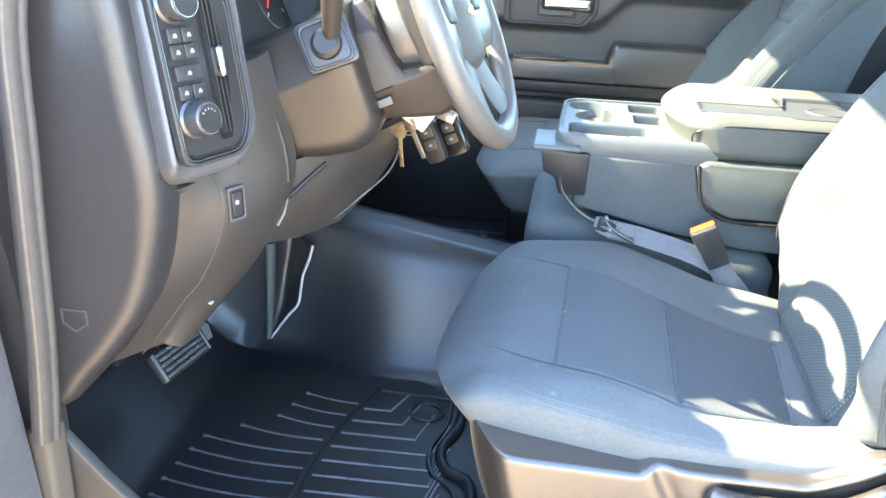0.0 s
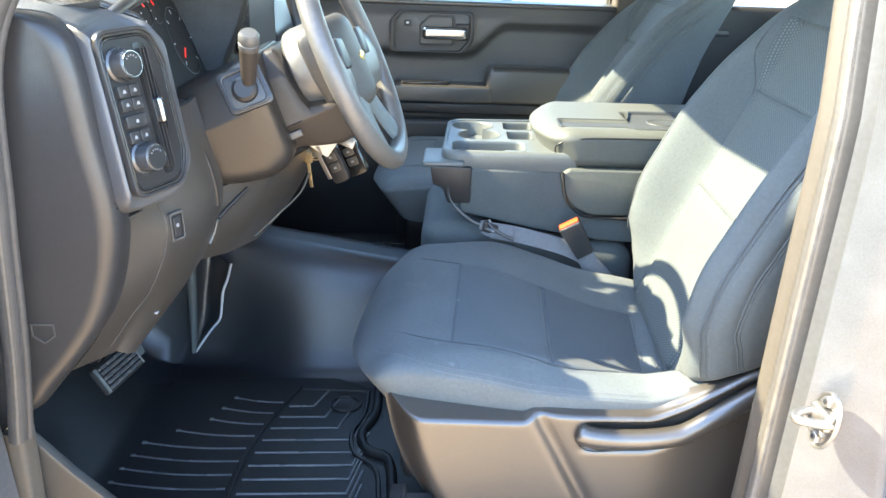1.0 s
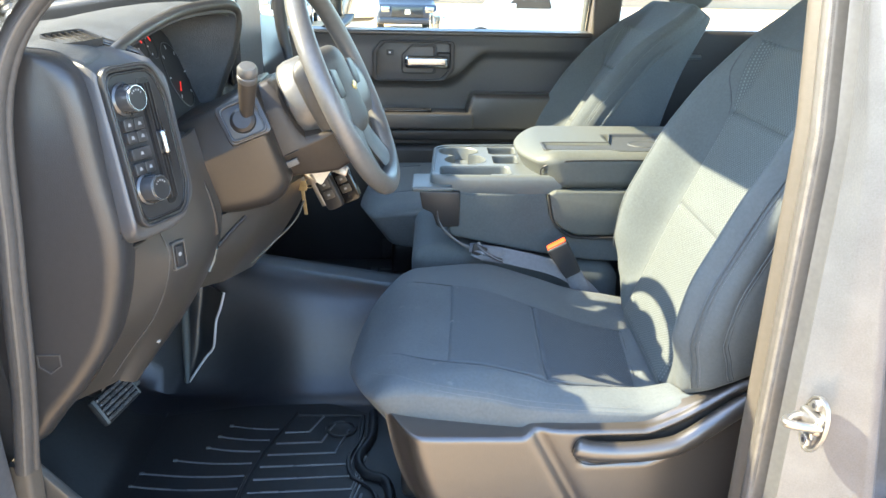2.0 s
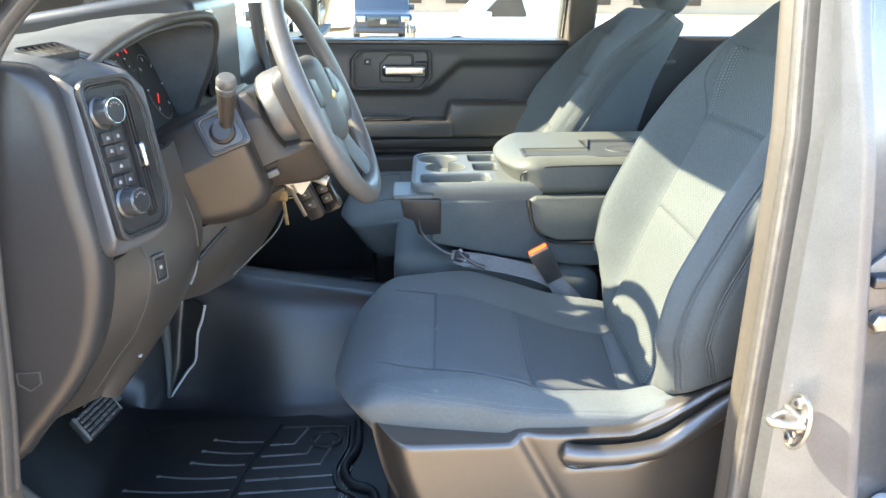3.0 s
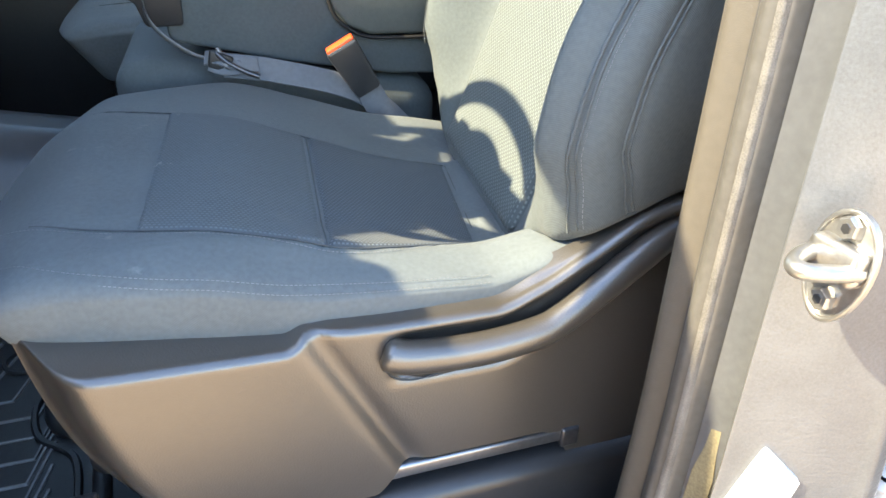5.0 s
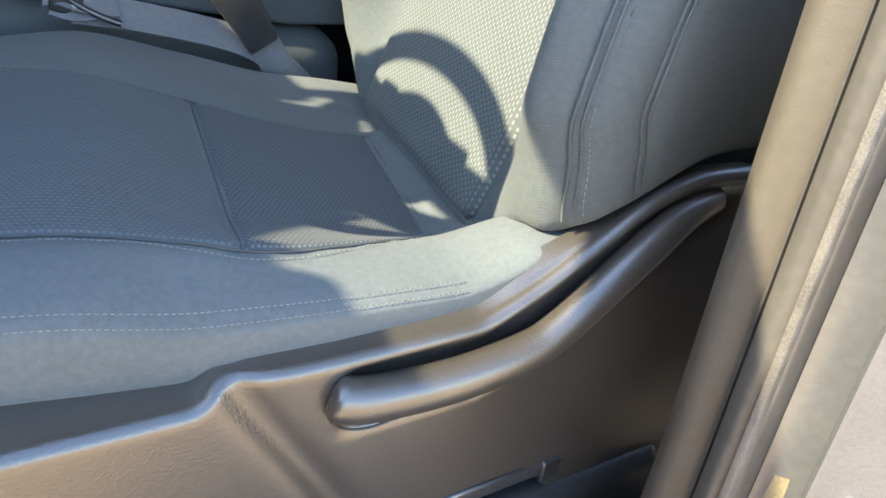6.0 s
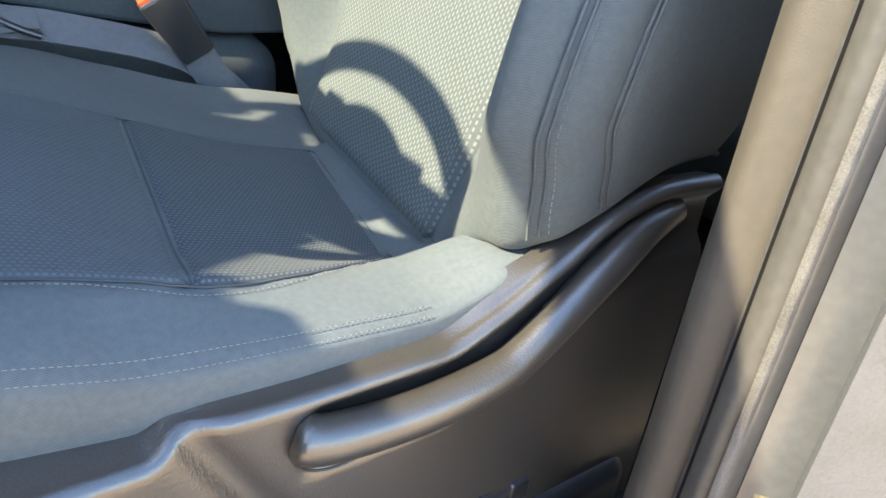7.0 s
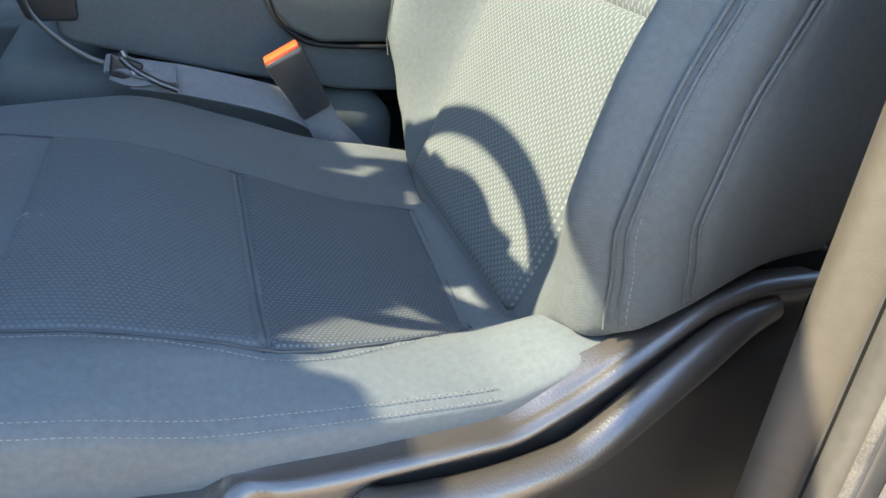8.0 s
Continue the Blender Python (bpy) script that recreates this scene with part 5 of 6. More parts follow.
def controls(root):
    m = basis((-0.226, -0.835, 0.798), (0.40, 0.90, 0.0), (-0.17, 0.06, 0.98))
    outer = [(-0.064, -0.122), (0.046, -0.124), (0.078, -0.075), (0.080, 0.09), (0.056, 0.148), (-0.058, 0.144)]
    o = rpoly(outer, [0.035, 0.03, 0.05, 0.05, 0.04, 0.03], 7)
    def shoulder(p, z):
        return z - 0.050 * sstep(0.112, 0.150, p.y) - 0.020 * sstep(-0.100, -0.128, p.y)
    rows = [[m @ Vector((p.x * k, p.y * lerp(1, k, 0.8), shoulder(p, z) if z > -0.03 else z)) for p in o] for z, k in ((-0.075, 1.03), (-0.012, 1.0), (-0.002, 0.992), (0.004, 0.975), (0.0075, 0.95), (0.0085, 0.90))]
    part("switch_bezel", loft(rows, angle=50), BEZEL, root, "raised dark plastic control bezel")
    part("bezel_gap", tube([m @ Vector((p.x * 1.045, p.y * 1.035, shoulder(p, -0.016))) for p in o], 0.0030, 6, True), PLASTIC_GLOSS, root)
    part("bezel_bead", tube([m @ Vector((p.x * 1.095, p.y * 1.07, shoulder(p, -0.020))) for p in o], 0.0050, 8, True), PLASTIC_SOFT, root)
    i1 = rpoly([(-0.050, -0.098), (0.040, -0.098), (0.058, -0.06), (0.058, 0.070), (0.040, 0.113), (-0.052, 0.111)], [0.02, 0.03, 0.04, 0.04, 0.03, 0.02], 6)
    sc = lambda poly, k: [(p.x * k, p.y * lerp(1, k, 0.6)) for p in poly]
    part("bezel_lip", ring(sc(i1, 1.06), sc(i1, 0.985), 0.006, 0.0165, m, 0.0035), PLASTIC, root)
    part("bezel_ridge", ring(sc(i1, 0.975), sc(i1, 0.94), 0.006, 0.0145, m, 0.002), PLASTIC_SOFT, root)
    part("bezel_step", ring(sc(i1, 0.935), sc(i1, 0.86), 0.006, 0.0145, m, 0.002), PLASTIC_GLOSS, root)
    part("switch_panel", prism([Vector(p) for p in sc(i1, 0.87)], 0.0, 0.0135, m), PLASTIC_BLACK, root, "matt black switch panel")
    for (u, v, r) in ((-0.025, 0.071, 0.0195), (-0.024, -0.050, 0.0195)):
        k = part("knob", lathe([(r + 0.003, 0.012), (r + 0.003, 0.016), (r, 0.018), (r * 0.98, 0.030), (r * 0.93, 0.036), (r * 0.80, 0.037), (0.0, 0.0365)], m @ Matrix.Translation((u, v, 0)), 40), KNOB, root,
                 "dark satin rotary knob")
        part("knob_ring", lathe([(r * 0.845, 0.0362), (r * 0.84, 0.0380), (r * 0.805, 0.0380), (r * 0.79, 0.0365)], m @ Matrix.Translation((u, v, 0)), 36), SILVER, k, "bright knob ring")
        part("knob_face", lathe([(r * 0.80, 0.0368), (r * 0.78, 0.0376), (0.0, 0.0376)], m @ Matrix.Translation((u, v, 0)), 32), PLASTIC_BLACK, k, "black knob face")
        for a in range(5):
            an = radians(40 + 25 * a)
            part("knob_mark", box(-0.0012, 0.0012, -0.0006, 0.0006, 0.0372, 0.0382, 0.0002, 1, lambda p, an=an: m @ (Vector((u, v, 0)) + Matrix.Rotation(an, 3, "Z") @ (p + Vector((0.0105, 0, 0))))), ICON, k)
    rows = ((0.038, 2), (0.021, 2), (-0.001, 1), (-0.021, 2))
    for v, n in rows:
        for i in range(n):
            w = 0.036 / n
            u = -0.023 + (i - (n - 1) / 2) * w * 1.06
            b = part("push_button", prism(rpoly([(-w / 2, -0.0078), (w / 2, -0.0078), (w / 2, 0.0078), (-w / 2, 0.0078)], 0.0015, 2), 0.010, 0.0195, m @ Matrix.Translation((u, v, 0)), 0.001), PLASTIC, root)
            part("button_symbol", prism([(-0.003, -0.0022), (0.003, -0.0022), (0.0015, 0.0022), (-0.0015, 0.0022)], 0.0194, 0.0199, m @ Matrix.Translation((u, v, 0))), ICON, b)
    # tall narrow air vent with a slider
    part("vent_slot", prism(rpoly([(0.008, -0.080), (0.026, -0.080), (0.038, 0.0), (0.028, 0.096), (0.006, 0.096)], 0.006, 3), 0.012, 0.0142, m), PLASTIC_GLOSS, root)
    for k in range(3):
        part("vent_blade", prism([(0.012 + 0.006 * k, -0.072), (0.0135 + 0.006 * k, -0.072), (0.0135 + 0.006 * k, 0.088), (0.012 + 0.006 * k, 0.088)], 0.014, 0.020, m), PLASTIC, root)
    part("vent_slider", softbox(0.0055, 0.018, 0.008, 0.0052, (1, 3, 1), lambda p: m @ (p + Vector((0.019, 0.006, 0.022))), 3), CHROME, root, "bright chrome vent slider")


def cluster(root):
    lip = spline([(-0.300, -0.790, 0.890), (-0.268, -0.755, 0.926), (-0.250, -0.66, 0.950), (-0.222, -0.54, 0.971), (-0.178, -0.43, 0.978), (-0.162, -0.388, 0.962), (-0.175, -0.372, 0.90), (-0.205, -0.366, 0.83), (-0.225, -0.364, 0.78)], 8)
    def hood(u, v):
        q = lip[min(len(lip) - 1, round(u * (len(lip) - 1)))]
        back = Vector((-0.55, q.y - 0.04 * (q.y + 0.55), 0.925 if q.z > 0.93 else q.z))
        return q.lerp(back, v) + Vector((0, 0, 0.030 * math.sin(math.pi * min(1, v * 1.0)) * (q.z > 0.93) * (1 - v)))
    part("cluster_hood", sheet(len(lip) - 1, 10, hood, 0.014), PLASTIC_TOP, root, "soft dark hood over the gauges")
    part("hood_lip", tube(lip, 0.0095, 10), PLASTIC_SOFT, root)
    part("hood_bead", tube([q + Vector((-0.012, 0.010 if q.y < -0.6 else 0, -0.014)) for q in lip[4:-10]], 0.0035, 6), SILVERGREY, root)
    tilt = basis((-0.272, -0.545, 0.862), (0, 1, 0), (-0.35, 0, 0.94))
    face = rpoly([(-0.185, -0.075), (0.185, -0.075), (0.175, 0.04), (0.10, 0.098), (-0.10, 0.098), (-0.175, 0.04)], 0.03, 5)
    part("gauge_face", prism(face, -0.004, 0.0, tilt), TYRE, root, "matt black gauge face")
    for u, v, r in ((-0.105, -0.01, 0.062), (0.105, -0.01, 0.062), (-0.02, 0.052, 0.024), (-0.055, 0.062, 0.022), (0.03, 0.052, 0.024)):
        g = part("gauge", lathe([(r, -0.001), (r, 0.0012), (r * 0.97, 0.0015), (r * 0.97, 0.0005)], tilt @ Matrix.Translation((u, v, 0)), 32), PLASTIC, root)
        an = radians(215 if r > 0.05 else 120)
        part("needle", box(r * 0.35, r * 0.75, -0.0013, 0.0013, 0.004, 0.0055, 0.0004, 1, lambda p, u=u, v=v, an=an: tilt @ (Vector((u, v, 0)) + Matrix.Rotation(an, 3, "Z") @ p)), NEEDLE, g, "red gauge needle")
        for k in range(7 if r > 0.05 else 3):
            t = radians(225 - 45 * k)
            part("gauge_mark", box(r * 0.78, r * 0.90, -0.0012, 0.0012, 0.001, 0.0018, 0.0002, 1, lambda p, u=u, v=v, t=t: tilt @ (Vector((u, v, 0)) + Matrix.Rotation(t, 3, "Z") @ p)), MARK, g)
    part("cluster_trim", box(-0.30, -0.205, -0.74, -0.36, 0.775, 0.792, 0.006), PLASTIC, root)


def knee(root):
    # lower panel between the end pod and the column
    prof = [(-0.28, 0.80), (-0.235, 0.72), (-0.215, 0.62), (-0.235, 0.56), (-0.275, 0.50), (-0.33, 0.46)]
    rows = []
    for y, dx in ((-0.715, 0.0), (-0.69, 0.004), (-0.60, 0.012), (-0.45, 0.012), (-0.33, 0.0), (-0.30, -0.02)):
        front = [(p.x + dx, y, p.y) for p in spline([(a, b, 0) for a, b in prof], 5)]
        rows.append(front + [(-0.42, y, 0.46), (-0.42, y, 0.80)])
    part("knee_panel", loft(rows, angle=60), PLASTIC, root, "dark plastic knee panel")
    # lower steering cover hanging under the column
    def cover(u, v):
        hi = Vector((-0.205, -0.715, 0.645)).lerp(Vector((-0.10, -0.58, 0.655)), min(1, 2 * u)).lerp(Vector((-0.025, -0.44, 0.672)), max(0, 2 * u - 1))
        lo = Vector((-0.232, -0.715, 0.530)).lerp(Vector((-0.185, -0.58, 0.497)), min(1, 2 * u)).lerp(Vector((-0.160, -0.415, 0.462)), max(0, 2 * u - 1))
        return hi.lerp(lo, v) + Vector((0.012, -0.008, -0.004)) * math.sin(math.pi * v)
    part("column_under_cover", sheet(16, 12, cover, -0.012), PLASTIC_SOFT, root, "dark plastic cover below the column")
    part("cover_seam", tube(spline([(-0.040, -0.515, 0.632), (-0.060, -0.50, 0.588), (-0.105, -0.50, 0.542), (-0.147, -0.50, 0.501)], 5), 0.0016, 6), SILVERGREY, root)
    m = basis((-0.2040, -0.7925, 0.628), (0.49, 0.87, 0.0), (-0.05, 0.02, 1.0))
    blank = rpoly([(-0.0118, -0.020), (0.0118, -0.020), (0.0118, 0.020), (-0.0118, 0.020)], 0.003, 3)
    sw = part("trailer_switch", prism(blank, -0.012, 0.0022, m, 0.001), PLASTIC_BLACK, root, "small framed rocker switch")
    part("switch_frame", ring([q * 1.12 for q in blank], [q * 0.90 for q in blank], -0.006, 0.0042, m, 0.001), PLASTIC_DOOR, sw)
    part("switch_rocker", prism(rpoly([(-0.008, -0.015), (0.007, -0.015), (0.007, 0.015), (-0.008, 0.015)], 0.002, 2), 0.002, 0.0045, m, 0.001), PLASTIC, sw)
    part("switch_symbol", prism(rpoly([(-0.003, -0.003), (0.003, -0.003), (0.003, 0.003), (-0.003, 0.003)], 0.0025, 3), 0.0044, 0.0048, m @ Matrix.Translation((-0.001, 0.002, 0))), ICON, sw)
    part("release_lever", prism(rpoly([(-0.012, -0.022), (0.012, -0.020), (0.010, 0.022), (-0.010, 0.020)], 0.003, 2), 0.0, 0.010, basis((-0.205, -0.68, 0.555), (0.3, 0.95, 0.1), (0.35, 0, 0.93)), 0.002), SILVERGREY, root, "pale edged release lever")
    edge = spline([(-0.236, -0.785, 0.80), (-0.234, -0.795, 0.73), (-0.226, -0.80, 0.664), (-0.217, -0.80, 0.630), (-0.222, -0.80, 0.59), (-0.243, -0.80, 0.541), (-0.281, -0.80, 0.485), (-0.316, -0.80, 0.425)], 6)
    low = spline([(-0.195, -0.690, 0.80), (-0.180, -0.680, 0.72), (-0.168, -0.670, 0.66), (-0.178, -0.668, 0.60), (-0.202, -0.666, 0.547), (-0.232, -0.69, 0.498), (-0.266, -0.72, 0.455), (-0.305, -0.76, 0.410)], 6)
    root_line = spline([(-0.258, -0.85, 0.80), (-0.255, -0.85, 0.73), (-0.252, -0.85, 0.68), (-0.258, -0.85, 0.63), (-0.270, -0.85, 0.585), (-0.285, -0.85, 0.54), (-0.322, -0.85, 0.475), (-0.366, -0.85, 0.42)], 6)
    def knee_skin(u, v):
        i = round(u * 42)
        if v < 0.4:
            return root_line[i].lerp(edge[i], sstep(0.0, 0.4, v) * 0.5 + 0.5 * v / 0.4)
        k = (v - 0.4) / 0.6
        return edge[i].lerp(low[i], k) + Vector((0.010, -0.004, -0.006)) * math.sin(math.pi * k)
    part("lower_knee_panel", sheet(42, 20, knee_skin, -0.008), PLASTIC_SOFT, root, "dark plastic lower dash panel")
    seam = spline([(-0.222, -0.81, 0.668), (-0.2145, -0.8075, 0.643), (-0.2135, -0.8085, 0.622), (-0.2225, -0.81, 0.581), (-0.248, -0.811, 0.527), (-0.275, -0.814, 0.492), (-0.307, -0.818, 0.447), (-0.335, -0.820, 0.412)], 5)
    part("panel_seam", tube(seam, 0.0012, 6), PLASTIC_DOOR, root)
    part("panel_clip", softbox(0.003, 0.0045, 0.002, 0.0015, (1, 1, 1), lambda p: p + Vector((-0.2535, -0.7755, 0.475)), 2), ICON, root, "small white clip")
    part("release_slot", tube([(-0.131, -0.621, 0.634), (-0.149, -0.644, 0.619), (-0.170, -0.675, 0.599)], 0.0036, 6), PLASTIC_BLACK, root)
    part("release_edge", tube([(-0.171, -0.681, 0.598), (-0.180, -0.674, 0.572), (-0.187, -0.684, 0.557)], 0.0030, 6), SILVERGREY, root)
    part("cowl_gap", tube(spline([(-0.198, -0.700, 0.790), (-0.186, -0.703, 0.740), (-0.172, -0.700, 0.693), (-0.166, -0.697, 0.656), (-0.166, -0.694, 0.628)], 5), 0.0040, 8), PLASTIC_BLACK, root)


dashboard()


# ---- footwell ----
def pedals():
    root = thing("parking_brake_pedal", (-0.47, -0.55, 0.05), "blocked black rubber pedal with worn pale edges under the dash", "pedal")
    m = basis((-0.436, -0.513, 0.215), (0.0, 0.975, -0.22), (-0.57, 0.1, 0.82))
    pad = part("pedal_pad", softbox(0.095, 0.029, 0.007, (0.008, 0.008, 0.005), (2, 2, 1), lambda p: m @ p, 3), TYRE, root, "blocked rubber pedal pad with worn edges")
    for i in range(5):
        for j in range(4):
            part("pedal_block", softbox(0.0185, 0.0030, 0.003, 0.0018, (1, 1, 1), lambda p, i=i, j=j: m @ (p + Vector((-0.066 + 0.0425 * j + 0.004 * (i % 2), -0.0205 + 0.0103 * i, 0.0085))), 1), RIB_RUBBER, pad)
    for sx in (-1, 1):
        part("pedal_rim", softbox(0.0022, 0.027, 0.004, 0.0018, (1, 1, 1), lambda p, sx=sx: m @ (p + Vector((sx * 0.0915, 0, 0.006))), 1), SILVERGREY, pad)
    part("pedal_arm", tube(spline([m @ Vector((0.04, 0.0, -0.01)), (-0.54, -0.48, 0.24), (-0.60, -0.48, 0.40), (-0.62, -0.48, 0.55)], 5), 0.010, 8), DARKSTEEL, root)
    for i in range(4):
        part("pedal_flute", tube([m @ Vector((0.101 + 0.0075 * i, 0.036, 0.004 - 0.001 * i)), m @ Vector((0.103 + 0.0080 * i, 0.012, 0.010)), m @ Vector((0.101 + 0.0080 * i, -0.012, 0.004))], 0.0030, 6), SILVERGREY, pad)
    for nm, y, w in (("brake_pedal", -0.42, 0.055), ("accelerator_pedal", -0.27, 0.028)):
        r2 = thing(nm, (-0.62, y, 0.10), "black rubber pedal deep in the dark footwell", "pedal")
        part("pad", box(-0.60, -0.58, y - w, y + w, 0.14, 0.22, 0.008), TYRE, r2)
        part("arm", tube([(-0.60, y, 0.18), (-0.68, y, 0.5)], 0.010, 8), DARKSTEEL, r2)


pedals()


def floor_fold():
    root = thing("floor_flap", (-0.37, -0.09, 0.02), "slate vinyl floor covering folded against the centre tunnel, pale cut edge", "floor covering")
    cut = spline([(-0.281, -0.15, 0.29), (-0.292, -0.15, 0.25), (-0.305, -0.15, 0.216), (-0.311, -0.15, 0.180), (-0.319, -0.15, 0.139), (-0.3425, -0.15, 0.108), (-0.386, -0.15, 0.044)], 5)
    lip = spline([(-0.379, -0.148, 0.29), (-0.382, -0.148, 0.20), (-0.386, -0.148, 0.12), (-0.391, -0.15, 0.042)], 10)
    def flap(u, v):
        a, b = lip[round(v * 30)], cut[round(v * 30)]
        return a.lerp(b, u) + Vector((-0.01, 0.05, 0)) * math.sin(math.pi * u) * (1 - v)
    part("flap", sheet(12, 30, flap, 0.005), VINYL, root)
    part("folded_lip", tube(lip, [0.013 - 0.006 * i / 30 for i in range(31)], 8), SILVERGREY, root, "rolled grey vinyl edge")
    part("cut_edge", tube(cut, 0.0038, 6), MARK, root, "pale cut vinyl edge")


floor_fold()


def floor_mat():
    root = thing("floor_mat", (-0.05, -0.54, 0.0), "black ribbed rubber floor mat with raised edges", "floor mat")
    outline = rpoly([(-0.44, -0.84), (0.20, -0.84), (0.22, -0.30), (0.06, -0.265), (-0.02, -0.22), (-0.22, -0.22), (-0.44, -0.26)], [0.05, 0.03, 0.04, 0.05, 0.05, 0.06, 0.06], 5)
    part("mat_sheet", prism(outline, 0.001, 0.010), MAT_RUBBER, root)
    toe = lambda u, v: (lerp(-0.42, -0.70, v), lerp(-0.86, -0.24 - 0.10 * v, u), floor_height(lerp(-0.42, -0.70, v), -0.5) + lerp(0.0105, 0.014, min(1, 4 * v)))
    part("mat_toe", sheet(10, 14, toe, 0.006), MAT_RUBBER, root)
    def rib(x0, y0, x1, y1, name="mat_rib"):
        d = Vector((x1 - x0, y1 - y0, 0))
        bow = 0.008 * min(1.0, d.length / 0.2)
        pts = [(lerp(x0, x1, k / 6), lerp(y0, y1, k / 6) - bow * math.sin(math.pi * k / 6), 0.0105) for k in range(7)]
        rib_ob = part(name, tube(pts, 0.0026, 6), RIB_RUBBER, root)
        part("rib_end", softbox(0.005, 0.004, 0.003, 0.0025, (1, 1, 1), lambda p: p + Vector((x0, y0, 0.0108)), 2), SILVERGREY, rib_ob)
    return root, rib


mat_root, mat_rib = floor_mat()


def spine_x(y):
    return curve1(-y, [(0.26, -0.105), (0.45, -0.172), (0.56, -0.192), (0.66, -0.200), (0.84, -0.20)])


for i in range(11):
    y = -0.322 - 0.0435 * i
    mat_rib(spine_x(y) - 0.125 - 0.095 * sstep(2, 4, i) - 0.003 * i, y + 0.012, spine_x(y) - 0.012, y - 0.008)
part("mat_spine", tube([(spine_x(lerp(-0.262, -0.835, k / 24)), lerp(-0.262, -0.835, k / 24), 0.0115) for k in range(25)], 0.0060, 6), MAT_RUBBER, mat_root)
for i in range(11):
    y = -0.345 - 0.0435 * i
    reach = min(0.205, 0.045 + 0.047 * i)
    x0, x1 = spine_x(y) + 0.014, spine_x(y) + 0.025 + reach
    turn = 0.065 + 0.012 * min(i, 4)
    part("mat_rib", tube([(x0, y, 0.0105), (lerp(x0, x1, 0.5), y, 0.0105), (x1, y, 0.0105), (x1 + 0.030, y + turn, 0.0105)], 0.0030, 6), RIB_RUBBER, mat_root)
part("mat_anchor", tube([(0.008 + 0.034 * math.cos(t), -0.338 + 0.030 * math.sin(t), 0.012) for t in (math.tau * k / 24 for k in range(24))], 0.0048, 6, True), MAT_RUBBER, mat_root)
part("anchor_dish", lathe([(0.0, 0.010), (0.030, 0.0105), (0.034, 0.012)], Matrix.Translation((0.008, -0.338, 0.001)), 24), MAT_RUBBER, mat_root)
part("mat_channel", tube(spline([(0.085, -0.275, 0.014), (0.080, -0.38, 0.014), (0.052, -0.455, 0.014), (0.066, -0.515, 0.014), (0.112, -0.55, 0.014), (0.122, -0.66, 0.014), (0.125, -0.83, 0.014)], 6), 0.0115, 8), MAT_RUBBER, mat_root)
part("mat_channel", tube(spline([(0.060, -0.285, 0.012), (0.054, -0.38, 0.012), (0.030, -0.455, 0.012), (0.040, -0.525, 0.012), (0.085, -0.575, 0.012), (0.095, -0.67, 0.012), (0.098, -0.83, 0.012)], 6), 0.0055, 6), MAT_RUBBER, mat_root)
part("mat_edge_line", tube([(-0.098, -0.272, 0.011), (0.02, -0.280, 0.011), (0.062, -0.284, 0.011)], 0.0045, 6), MAT_RUBBER, mat_root)


def far_mat():
    root = thing("far_floor_mat", (-0.2, 0.54, 0.0), "black rubber floor mat in the far footwell", "floor mat")
    part("mat_sheet", box(-0.46, 0.20, 0.22, 0.84, 0.002, 0.012, 0.004), MAT_RUBBER, root)
    for k in range(5):
        part("mat_rib", tube([(-0.30 + 0.02 * k, 0.42 + 0.07 * k, 0.0125), (-0.05, 0.425 + 0.07 * k, 0.0125), (0.16, 0.42 + 0.07 * k, 0.0125)], 0.0028, 6), RIB_RUBBER, root)


far_mat()


